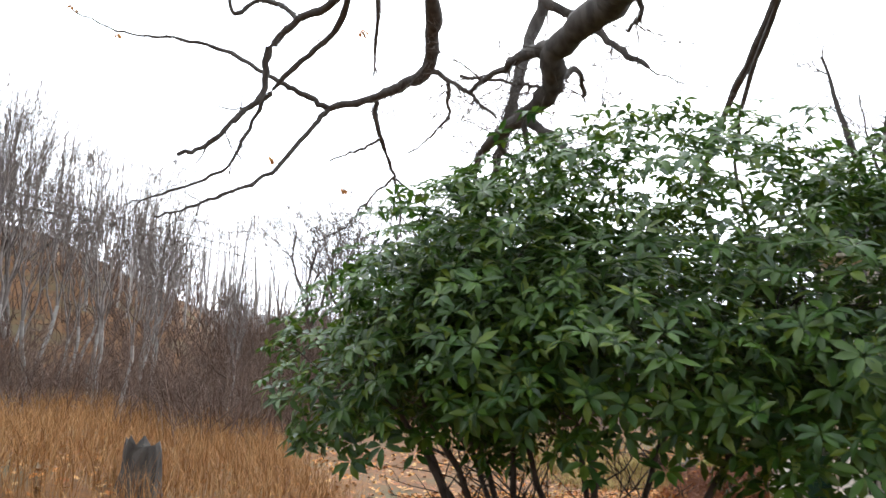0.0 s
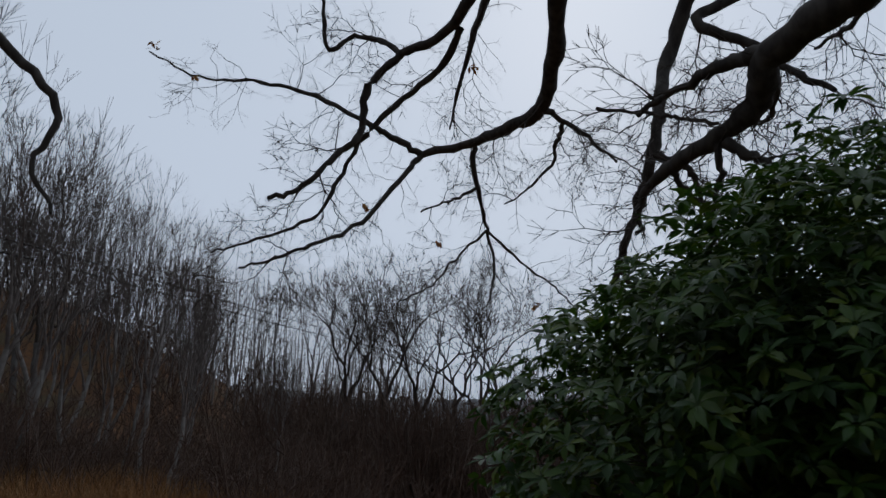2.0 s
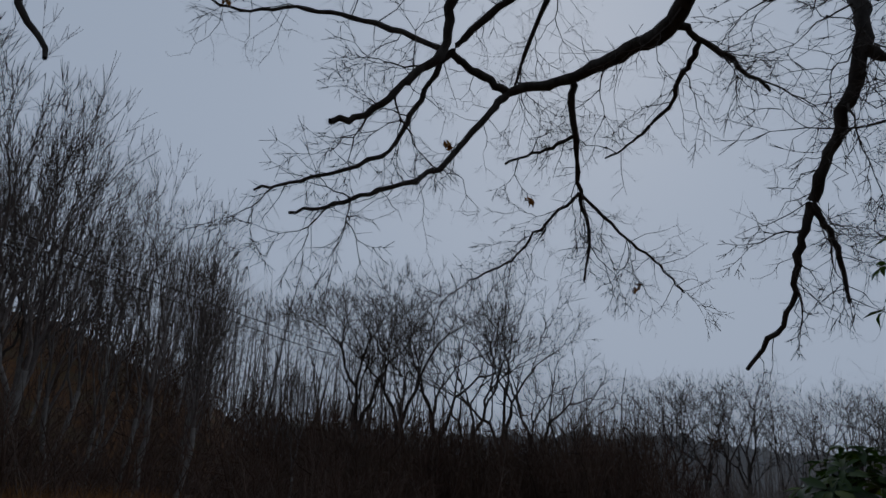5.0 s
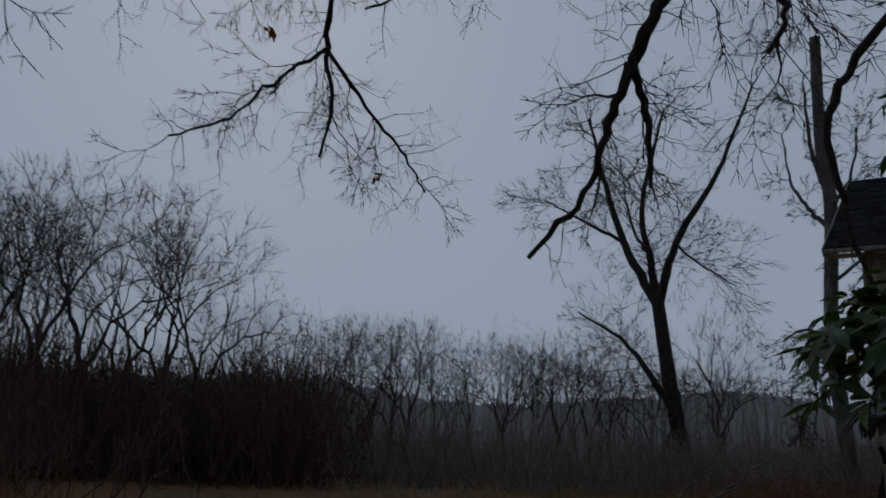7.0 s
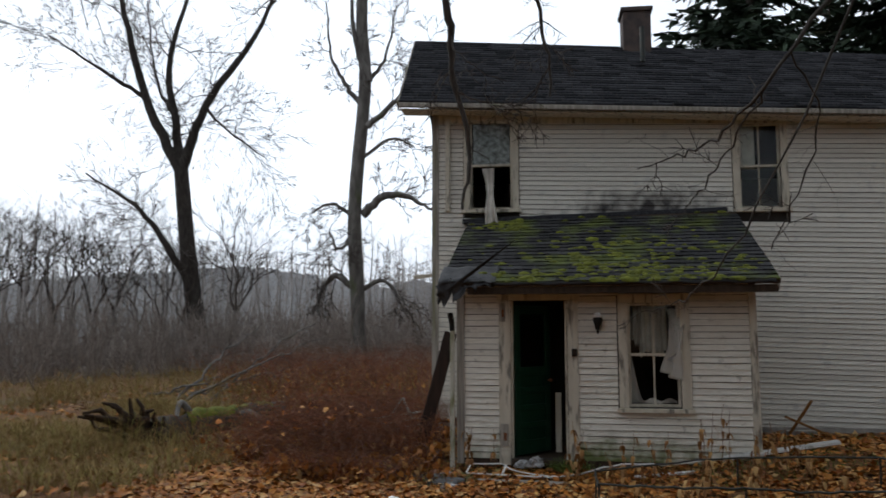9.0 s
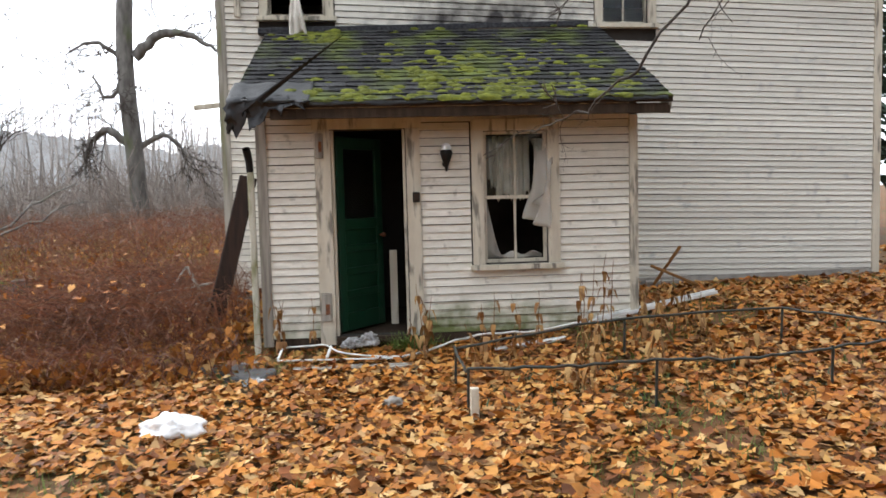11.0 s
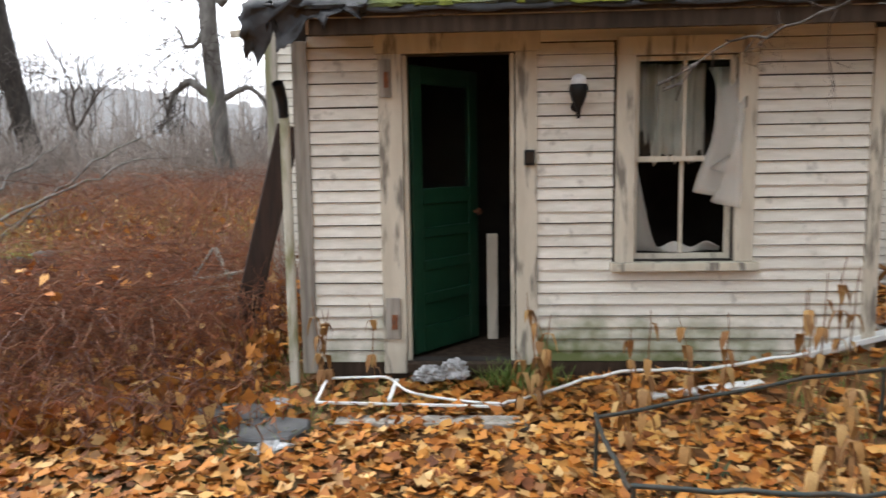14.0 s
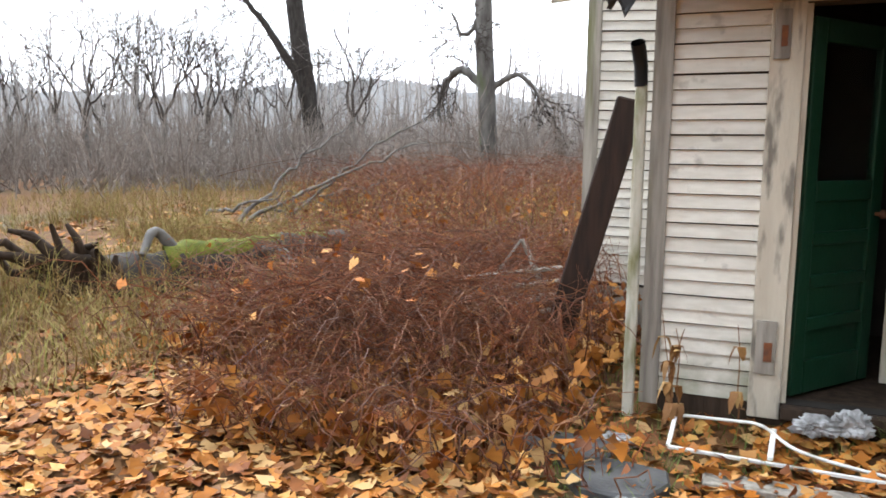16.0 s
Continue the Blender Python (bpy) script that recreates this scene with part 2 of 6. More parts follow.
_g.inputs["Base Color"].default_value = (0.9, 0.95, 0.93, 1)
_g.inputs["Transmission Weight"].default_value, _g.inputs["Roughness"].default_value, _g.inputs["IOR"].default_value = 1.0, 0.03, 1.3
# surface of the far hills, tinted and glowing faintly in place of mist
FOG = bpy.data.materials.new("hill_mist_tint")
FOG.use_nodes = True


# ---- building helpers ----
def part(name, bm, material, parent=None, label=""):
    """Links a bmesh as one mesh object, under a thing or a part."""
    me = bpy.data.meshes.new(name)
    bm.to_mesh(me)
    bm.free()
    me.materials.append(material)
    ob = new(name, me)
    if parent:
        ob.parent = parent
    if label:
        ob["label"] = label
    return ob


def raw(name, verts, faces, material, parent=None, label="", smooth=False):
    """The same from vertices and faces (arrays)."""
    me = bpy.data.meshes.new(name)
    v = np.asarray(verts, dtype=np.float32)
    f = np.asarray(faces, dtype=np.int32)
    me.vertices.add(len(v))
    me.vertices.foreach_set("co", v.ravel())
    k = f.shape[1]
    me.loops.add(f.size)
    me.loops.foreach_set("vertex_index", f.ravel())
    me.polygons.add(len(f))
    me.polygons.foreach_set("loop_start", np.arange(0, f.size, k, dtype=np.int32))
    me.update(calc_edges=True)
    if smooth:
        me.polygons.foreach_set("use_smooth", np.ones(len(f), dtype=bool))
    me.materials.append(material)
    ob = new(name, me)
    if parent:
        ob.parent = parent
    if label:
        ob["label"] = label
    return ob


def thing(name, label, category, group="", at=(0, 0, 0), kind=""):
    e = new(name)
    e.empty_display_size = 0.1
    e.location = at
    return tagged(e, label, category, group, kind)


def box(x0, y0, z0, x1, y1, z1, bevel=0.0, bm=None):
    bm = bm or bmesh.new()
    r = bmesh.ops.create_cube(bm, size=1)
    for v in r["verts"]:
        v.co = ((x0 + x1) / 2 + v.co.x * (x1 - x0), (y0 + y1) / 2 + v.co.y * (y1 - y0), (z0 + z1) / 2 + v.co.z * (z1 - z0))
    if bevel:
        es = list({e for v in r["verts"] for e in v.link_edges})
        bmesh.ops.bevel(bm, geom=es, offset=bevel, segments=2, affect="EDGES", profile=0.6)
    return bm


def bar(a, b, w, h, bevel=0.0, up=(0, 0, 1), bm=None):
    """A squared timber from a to b, w across and h along up."""
    bm = bm or bmesh.new()
    a, b, up = Vector(a), Vector(b), Vector(up)
    d = (b - a).normalized()
    s = d.cross(up).normalized()
    u = s.cross(d)
    vs = [bm.verts.new(p + s * sx * w / 2 + u * su * h / 2) for p in (a, b) for sx, su in ((-1, -1), (1, -1), (1, 1), (-1, 1))]
    fs = [bm.faces.new([vs[i] for i in q]) for q in ((3, 2, 1, 0), (4, 5, 6, 7), (0, 1, 5, 4), (1, 2, 6, 5), (2, 3, 7, 6), (3, 0, 4, 7))]
    if bevel:
        bmesh.ops.bevel(bm, geom=list({e for f in fs for e in f.edges}), offset=bevel, segments=1, affect="EDGES")
    return bm


class Tubes:
    """Gathers round tubes along bent paths as plain arrays."""
    def __init__(self):
        self.v, self.f, self.n = [], [], 0

    def add(self, pts, radii, sides):
        p = np.asarray(pts, dtype=float)
        k = len(p)
        d = np.gradient(p, axis=0)
        d /= np.linalg.norm(d, axis=1)[:, None] + 1e-9
        ref = np.array((0.31, 0.52, 0.79)) if abs(d[0] @ np.array((0.31, 0.52, 0.79))) < 0.9 else np.array((1.0, 0, 0))
        s = np.cross(d, ref)
        s /= np.linalg.norm(s, axis=1)[:, None] + 1e-9
        u = np.cross(s, d)
        a = np.arange(sides) * 2 * math.pi / sides
        r = np.asarray(radii, dtype=float)[:, None, None]
        ring = p[:, None] + r * (np.cos(a)[None, :, None] * s[:, None] + np.sin(a)[None, :, None] * u[:, None])
        self.v.append(ring.reshape(-1, 3))
        i = np.arange(k - 1)[:, None] * sides
        j = np.arange(sides)[None]
        jn = (j + 1) % sides
        q = np.stack([i + j, i + jn, i + sides + jn, i + sides + j], axis=-1).reshape(-1, 4) + self.n
        self.f.append(q)
        self.n += k * sides

    def arrays(self):
        return np.concatenate(self.v), np.concatenate(self.f)

    def make(self, name, material, parent=None, label="", smooth=True):
        return raw(name, *self.arrays(), material, parent, label, smooth)


def ground_z(x, y):
    """The lie of the land: level by the house, rising towards where the walk begins."""
    x, y = np.asarray(x, dtype=float), np.asarray(y, dtype=float)
    def step(v):
        v = np.clip(v, 0, 1)
        return v * v * (3 - 2 * v)
    z = -0.25 + 0.30 * step((6 - y) / 5) + 0.95 * step((x + 7.5) / 8.5) * step((10 - y) / 7)
    z = z + 0.33 * step((x + 10.5) / 3.5) * step((y - 9.5) / 3) * step((16 - y) / 2)
    z = z + 0.65 * step((1.0 - y) / 3) * step((-9.8 - x) / 3) * step((x + 40) / 15)
    z = z + 0.03 * np.sin(0.9 * x + 1.3) * np.cos(0.7 * y) + 0.015 * np.sin(2.1 * x - 1.7 * y)
    far = np.clip((np.hypot(x + 8, y - 6) - 40) / 120, 0, 1)
    z = z * (1 - far) - 1.0 * far
    # the wooded hillside that climbs away to the south-west
    d, az = np.hypot(x + 3, y + 1), np.degrees(np.arctan2(y + 1, x + 3)) % 360
    z = z + 0.5 * np.sin(0.31 * x + 0.2 * y) * np.cos(0.23 * y) * step((d - 40) / 20)
    return z + 14.5 * step((d - 30) / 46) * step((az - 163) / 32) * step((300 - az) / 40) * step((320 - d) / 160)

# ---- ground ----
def make_ground():
    def axis(c):
        s = np.linspace(-1, 1, 181)
        return c + 28 * s + 1500 * np.abs(s) ** 7 * np.sign(s)
    gx, gy = axis(-12), axis(10)
    xx, yy = np.meshgrid(gx, gy, indexing="ij")
    zz = ground_z(xx, yy)
    v = np.stack([xx, yy, zz], -1).reshape(-1, 3)
    n = len(gy)
    i, j = np.meshgrid(np.arange(len(gx) - 1), np.arange(n - 1), indexing="ij")
    a = (i * n + j).ravel()
    f = np.stack([a, a + n, a + n + 1, a + 1], -1)
    tagged(raw("ground", v, f, SOIL, smooth=True), "damp brown earth under fallen leaves", "ground", kind="structure")


make_ground()

# ---- the house ----
WX0, WX1, WY, WYB = -12.43, -3.55, 13.82, 18.98
AX0, AX1, AY = -11.68, -7.90, 11.83
EAVE_Z, RIDGE_Z, RIDGE_Y = 5.22, 7.41, 16.4
FLOOR_Z = -0.08
SAG = 0.030
house = thing("house", "abandoned two-storey white clapboard farmhouse with dark shingled roof", "house")
house.matrix_world = pose(WX0, WY, 0, 0, 0, 4.0) @ pose(-WX0, -WY, 0)
entry = thing("lean_to", "white clapboard lean-to entry with a mossy roof and open doorway", "lean-to")


def eave(x):
    """Height of the settled main eave."""
    return EAVE_Z - 0.052 * (x - WX0)


def ridge(x):
    """Height of the settled main ridge."""
    return RIDGE_Z - 0.076 * (x - WX0)


def sag(x):
    """The old main house has settled a little towards its far corner."""
    return -SAG * (x - WX0)


def wall_with_holes(name, x0, x1, z0, z1, y0, y1, holes, material, parent, label=""):
    """A wall along x of thickness y0..y1, cut through by the openings (x0, x1, z0, z1)."""
    bm = bmesh.new()
    xs = sorted({x0, x1, *[h[0] for h in holes], *[h[1] for h in holes]})
    zs = sorted({z0, z1, *[h[2] for h in holes], *[h[3] for h in holes]})
    for a, b in zip(xs, xs[1:]):
        for c, d in zip(zs, zs[1:]):
            mx, mz = (a + b) / 2, (c + d) / 2
            if not any(h[0] < mx < h[1] and h[2] < mz < h[3] for h in holes):
                box(a, y0, c, b, y1, d, bm=bm)
    bmesh.ops.remove_doubles(bm, verts=bm.verts, dist=0.0005)
    seen = {}
    for f in bm.faces:
        seen.setdefault(tuple(round(c, 3) for c in f.calc_center_median()), []).append(f)
    bmesh.ops.delete(bm, geom=[f for fs in seen.values() if len(fs) > 1 for f in fs], context="FACES")
    return part(name, bm, material, parent, label)


DOOR = (-10.96, -10.235, FLOOR_Z, 1.95)
WIN_A = (-9.47, -8.82, 0.60, 1.91)
WIN_1 = (-11.81, -11.11, 3.53, 4.99)
WIN_2 = (-7.56, -6.93, 3.47, 4.81)
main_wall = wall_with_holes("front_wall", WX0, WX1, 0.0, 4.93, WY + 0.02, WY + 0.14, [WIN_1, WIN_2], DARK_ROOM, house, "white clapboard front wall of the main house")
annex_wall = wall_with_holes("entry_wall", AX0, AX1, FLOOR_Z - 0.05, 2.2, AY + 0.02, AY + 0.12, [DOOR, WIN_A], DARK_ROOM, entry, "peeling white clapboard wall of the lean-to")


def slab(corners, thick, material, name, parent, label=""):
    """A flat sheet on four corners, thick metres deep downwards."""
    bm = bmesh.new()
    top = [bm.verts.new(c) for c in corners]
    low = [bm.verts.new((c[0], c[1], c[2] - thick)) for c in corners]
    bm.faces.new(top)
    bm.faces.new(low[::-1])
    for i in range(4):
        j = (i + 1) % 4
        bm.faces.new((top[i], low[i], low[j], top[j]))
    bmesh.ops.recalc_face_normals(bm, faces=bm.faces)
    return part(name, bm, material, parent, label)


def end_wall(name, x0, x1, y0, y1, z0, zl, zr, zm, ym, parent=None):
    """A wall across the house with a sloped or gabled top."""
    bm = bmesh.new()
    prof = [(y0, z0), (y1, z0), (y1, zr), (ym, zm), (y0, zl)]
    a = [bm.verts.new((x0, y, z)) for y, z in prof]
    b = [bm.verts.new((x1, y, z)) for y, z in prof]
    bm.faces.new(a)
    bm.faces.new(b[::-1])
    for i in range(5):
        j = (i + 1) % 5
        bm.faces.new((a[i], b[i], b[j], a[j]))
    bmesh.ops.recalc_face_normals(bm, faces=bm.faces)
    return part(name, bm, PAINT_GREY, parent or house)


end_wall("gable_wall", WX0, WX0 + 0.1, WY + 0.145, WYB, 0.0, EAVE_Z - 0.1, EAVE_Z - 0.1, RIDGE_Z - 0.15, RIDGE_Y)
end_wall("gable_wall", WX1 - 0.1, WX1, WY + 0.145, WYB, 0.0, eave(WX1) + 0.12, eave(WX1) + 0.12, ridge(WX1) - 0.2, RIDGE_Y)
end_wall("entry_side_wall", AX0, AX0 + 0.1, AY + 0.125, WY + 0.03, FLOOR_Z - 0.1, 2.15, 3.15, 2.85, 13.2, entry)
end_wall("entry_side_wall", AX1 - 0.1, AX1, AY + 0.125, WY + 0.29, FLOOR_Z - 0.1, 2.15, 3.2, 2.85, 13.2, entry)
part("back_wall", box(WX0, WYB, 0.0, WX1, WYB + 0.1, 4.978), PAINT_GREY, house)
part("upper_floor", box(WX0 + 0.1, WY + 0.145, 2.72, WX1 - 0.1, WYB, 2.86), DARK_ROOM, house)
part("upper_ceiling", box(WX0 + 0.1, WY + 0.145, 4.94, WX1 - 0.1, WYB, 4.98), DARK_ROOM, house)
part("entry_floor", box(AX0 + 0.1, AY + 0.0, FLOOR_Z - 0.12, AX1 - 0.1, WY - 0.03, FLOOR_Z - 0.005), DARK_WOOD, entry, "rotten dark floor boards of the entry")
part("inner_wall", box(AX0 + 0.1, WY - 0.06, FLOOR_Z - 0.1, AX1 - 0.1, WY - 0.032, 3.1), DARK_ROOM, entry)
part("foundation", box(WX0 + 0.02, WY - 0.01, -0.5, WX1 - 0.02, WY + 0.13, 0.12), STONE, house, "low pale stone foundation")

# clapboards: one wedge of unit length, shared by all boards
bm = bmesh.new()
H = 0.0775
prof = [(0.0, 0.0), (-0.022, 0.0), (-0.005, H - 0.0065), (0.0, H - 0.0065)]
ends = [[bm.verts.new((x, y, z)) for y, z in prof] for x in (0, 1)]
bm.faces.new(ends[0])
bm.faces.new(ends[1][::-1])
for i in range(4):
    j = (i + 1) % 4
    bm.faces.new((ends[0][j], ends[0][i], ends[1][i], ends[1][j]))
bmesh.ops.recalc_face_normals(bm, faces=bm.faces)
board_mesh = bpy.data.meshes.new("clapboard")
bm.to_mesh(board_mesh)
bm.free()
board_mesh.materials.append(PAINT)
board_grey = board_mesh.copy()
board_grey.materials.clear()
board_grey.materials.append(PAINT_GREY)


def clapboards(mesh, parent, x0, x1, z0, z1, y, holes, lean, rough):
    """Rows of single boards between trim, left out over the openings."""
    rows = int(round((z1 - z0) / H))
    rng = random.Random(int(1000 * (x0 + z1)))
    for r in range(rows):
        z = z0 + r * H
        cuts = [(h[0], h[1]) for h in holes if h[2] - 0.03 < z + H / 2 < h[3] + 0.03]
        spans, a = [], x0
        for c in sorted(cuts):
            spans.append((a, c[0]))
            a = c[1]
        spans.append((a, x1))
        for a, b in spans:
            if b - a < 0.03:
                continue
            ob = new("clapboard", mesh)
            ob.parent = parent
            ob.location = (a, y + rng.uniform(-0.002, 0.0) * rough, z + (sag(a) if lean else 0) + rng.uniform(-0.003, 0.003) * rough)
            ob.rotation_euler = (rng.uniform(-0.02, 0.02) * rough, (SAG if lean else 0) + rng.uniform(-0.002, 0.002) * rough / max(0.5, b - a), 0)
            ob.scale = (b - a, 1, 1)


clapboards(board_mesh, annex_wall, AX0 + 0.10, AX1 - 0.09, FLOOR_Z + 0.0, 2.11, AY + 0.019,
           [(-11.12, -10.09, -1, 2.09), (-9.60, -8.70, 0.565, 2.0)], False, 1.0)
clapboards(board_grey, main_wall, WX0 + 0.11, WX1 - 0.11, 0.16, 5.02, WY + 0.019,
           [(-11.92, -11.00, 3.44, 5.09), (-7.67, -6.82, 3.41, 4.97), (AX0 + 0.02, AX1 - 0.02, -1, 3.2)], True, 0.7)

# corner boards, frieze, casings
def plank(name, x0, x1, z0, z1, y, thick, material, parent, label="", lean=0.0, bevel=0.004):
    bm = box(x0, y - thick, z0, x1, y, z1, bevel)
    if lean:
        for v in bm.verts:
            v.co.z += lean
    return part(name, bm, material, parent, label)


plank("corner_board", AX0, AX0 + 0.10, -0.16, 2.05, AY + 0.018, 0.035, BARE_WOOD, annex_wall, "bare grey wooden corner board")
plank("corner_board", AX1 - 0.09, AX1, -0.02, 2.05, AY + 0.018, 0.032, TRIM, annex_wall)
plank("frieze_board", AX0 + 0.10, AX1 - 0.09, 2.095, 2.20, AY + 0.018, 0.028, TRIM, annex_wall)
plank("corner_board", WX0, WX0 + 0.11, 0.05, 5.2, WY + 0.018, 0.032, BARE_WOOD, main_wall)
plank("corner_board", WX1 - 0.11, WX1, 0.05, 5.02, WY + 0.018, 0.03, TRIM, main_wall)
bm = box(WX0 + 0.11, WY - 0.014, 4.98, WX1 - 0.11, WY + 0.018, 5.20, 0.004)
for v in bm.verts:
    v.co.z += sag(v.co.x)
part("frieze_board", bm, TRIM, main_wall)
plank("door_casing", -11.12, -10.965, -0.16, 1.955, AY + 0.016, 0.035, TRIM, annex_wall, "peeling cream door casing")
plank("door_casing", -10.228, -10.09, -0.10, 1.955, AY + 0.016, 0.035, TRIM, annex_wall)
plank("door_casing", -11.14, -10.07, 1.957, 2.092, AY + 0.016, 0.042, TRIM, annex_wall)
plank("door_jamb", -10.963, -10.935, FLOOR_Z, 1.95, AY + 0.115, 0.10, TRIM, annex_wall)
plank("door_jamb", -10.262, -10.237, FLOOR_Z, 1.95, AY + 0.115, 0.10, TRIM, annex_wall)
plank("threshold", -10.96, -10.235, FLOOR_Z - 0.06, FLOOR_Z, AY - 0.002, 0.07, DARK_WOOD, annex_wall)
plank("old_hinge_block", -11.105, -11.03, 1.68, 1.92, AY - 0.02, 0.025, BARE_WOOD, annex_wall)
plank("rusty_hinge", -11.075, -11.045, 1.74, 1.84, AY - 0.046, 0.008, RUST, annex_wall, "rusted hinge leaf", bevel=0.002)
plank("patch_board", -11.10, -11.00, 0.08, 0.36, AY - 0.02, 0.02, BARE_WOOD, annex_wall, "bare grey patch on the casing")
plank("rusty_hinge", -11.06, -11.02, 0.15, 0.25, AY - 0.041, 0.008, RUST, annex_wall, bevel=0.002)


def sash_window(name, hole, y, material, casing, sill_drop, muntin, lower_glass, label, parent):
    """A window of two sashes in its casing, with a sill, under the house."""
    x0, x1, z0, z1 = hole
    w = part(name, box(x0 - casing, y - 0.035, z1 + 0.005, x1 + casing, y + 0.016, z1 + casing + 0.005, 0.004), material, parent, label)
    part("casing_side", box(x0 - casing, y - 0.030, z0 - 0.01, x0 + 0.004, y + 0.016, z1 + 0.003, 0.004), material, w)
    part("casing_side", box(x1 - 0.004, y - 0.030, z0 - 0.01, x1 + casing, y + 0.016, z1 + 0.003, 0.004), material, w)
    part("window_sill", box(x0 - casing - 0.03, y - 0.075, z0 - 0.065, x1 + casing + 0.03, y + 0.10, z0 - 0.012, 0.006), TRIM, w, "split peeling window sill")
    zm = (z0 + z1) / 2
    b = 0.035
    def sash(za, zb, yy, glass):
        bm = box(x0 + 0.004, yy, za, x0 + 0.004 + b, yy + 0.03, zb)
        box(x1 - 0.004 - b, yy, za, x1 - 0.004, yy + 0.03, zb, bm=bm)
        box(x0 + 0.004 + b, yy, za, x1 - 0.004 - b, yy + 0.03, za + b, bm=bm)
        box(x0 + 0.004 + b, yy, zb - b * 0.8, x1 - 0.004 - b, yy + 0.03, zb, bm=bm)
        if muntin:
            xm = (x0 + x1) / 2
            box(xm - 0.011, yy + 0.003, za + b, xm + 0.011, yy + 0.027, zb - b * 0.8, bm=bm)
        part("sash", bm, material, w)
        if glass:
            pane = part("glass_pane", box(x0 + b, yy + 0.012, za + b, x1 - b, yy + 0.016, zb - b * 0.8), GLASS, w, "dusty window glass")
            pane.visible_shadow = False
    sash(zm - 0.015, z1, y + 0.03, True)
    sash(z0, zm + 0.015, y + 0.065, lower_glass)
    return w


sash_window("entry_window", WIN_A, AY, TRIM, 0.115, True, True, False, "two-over-two sash window with broken lower panes", entry)
sash_window("upper_window", WIN_1, WY, TRIM, 0.10, False, False, False, "upper sash window with a white shade, lower sash open", house)
sash_window("upper_window", WIN_2, WY, TRIM, 0.10, True, True, True, "upper two-over-two sash window with a decayed sill", house)
part("window_shade", box(WIN_1[0] + 0.05, WY + 0.1, 4.24, WIN_1[1] - 0.05, WY + 0.106, WIN_1[3] - 0.02), PAPER, house, "pale roller shade drawn half down")
part("window_shade", box(WIN_2[0] + 0.05, WY + 0.11, 4.1, WIN_2[0] + 0.27, WY + 0.116, WIN_2[3] - 0.02), CURTAIN, house)

# roofs
def shingle_roof(name, x0, x1, y0, z0, y1, z1, parent):
    """A joined sheet of small overlapping tabs."""
    rng = random.Random(5)
    vs, fs = [], []
    d2 = np.array((y1 - y0, RIDGE_Z - EAVE_Z))
    length = np.hypot(*d2)
    dy, dz = d2 / length
    ny, nz = -dz, dy
    expo, width = 0.14, 0.30
    for r in range(int(length / expo) + 1):
        left = x0 - 0.2 * min(1.0, r * expo / length)
        x = left - rng.random() * width
        while x < x1:
            a, b = max(x, left), min(x + width - 0.008, x1)
            if b - a > 0.02:
                s0, s1 = r * expo - rng.uniform(0, 0.012), min((r + 1) * expo + 0.02, length)
                h0, h1 = 0.012 + rng.uniform(0, 0.008) + (0.02 if rng.random() < 0.02 else 0), 0.002
                k = len(vs)
                for xx, s, h in ((a, s0, h0), (b, s0, h0), (b, s1, h1), (a, s1, h1), (a, s0, 0), (b, s0, 0)):
                    k2 = s / length
                    vs.append((xx, y0 + dy * s + ny * h, z0 + (z1 - z0) * k2 + eave(xx) * (1 - k2) + ridge(xx) * k2 + nz * h))
                fs += [(k, k + 1, k + 2, k + 3), (k + 4, k + 5, k + 1, k)]
            x += width
    ob = raw(name, vs, fs, SHINGLE, parent, "weathered dark grey asphalt shingles")
    return tagged(ob, kind="stuff")


RX0, RX1, RY0 = -12.92, -3.15, 13.42
main_roof = slab([(RX0, RY0, eave(RX0)), (RX1, RY0, eave(RX1)), (RX1, RIDGE_Y, ridge(RX1)), (RX0 - 0.2, RIDGE_Y, ridge(RX0))], 0.09, DARK_WOOD, "main_roof", house, "dark shingled gable roof")
slab([(RX1, 19.4, eave(RX1)), (RX0, 19.4, eave(RX0)), (RX0 - 0.2, RIDGE_Y + 0.003, ridge(RX0)), (RX1, RIDGE_Y + 0.003, ridge(RX1))], 0.09, SHINGLE, "rear_roof", house)
shingle_roof("shingles", RX0, RX1, RY0 - 0.02, 0.005, RIDGE_Y, 0.008, main_roof)
bm = bar((RX0, RY0 - 0.03, eave(RX0) - 0.055), (RX1, RY0 - 0.03, eave(RX1) - 0.055), 0.06, 0.075, 0.01)
part("gutter", bm, BARE_WOOD, main_roof, "dirty grey eaves gutter")
slab([(RX0 + 0.02, RY0 + 0.01, eave(RX0) - 0.10), (RX1, RY0 + 0.01, eave(RX1) - 0.10), (RX1, WY + 0.015, eave(RX1) - 0.08), (RX0 + 0.02, WY + 0.015, eave(RX0) - 0.08)], 0.02, TRIM, "soffit", main_roof)
part("rake_board", bar((RX0 - 0.015, RY0 - 0.02, eave(RX0) - 0.07), (RX0 - 0.215, RIDGE_Y, ridge(RX0) - 0.07), 0.025, 0.16, 0.004), BARE_WOOD, main_roof)
part("downspout", box(-12.20, WY - 0.075, 3.5, -12.13, WY - 0.015, 5.08, 0.012), TRIM, house, "square white downspout")

chimney = part("chimney", box(-9.0, 16.1, 6.4, -8.47, 16.6, 7.74, 0.01), BRICK, house, "square sooty brick chimney")
part("chimney_cap", box(-9.04, 16.06, 7.745, -8.43, 16.64, 7.83, 0.015), BRICK, chimney)
vent = Tubes()
vent.add([(-8.78, 15.2, 6.4), (-8.78, 15.2, 7.05)], [0.045, 0.045], 10)
vent.make("vent_pipe", WIRE, house, "thin grey roof vent pipe")

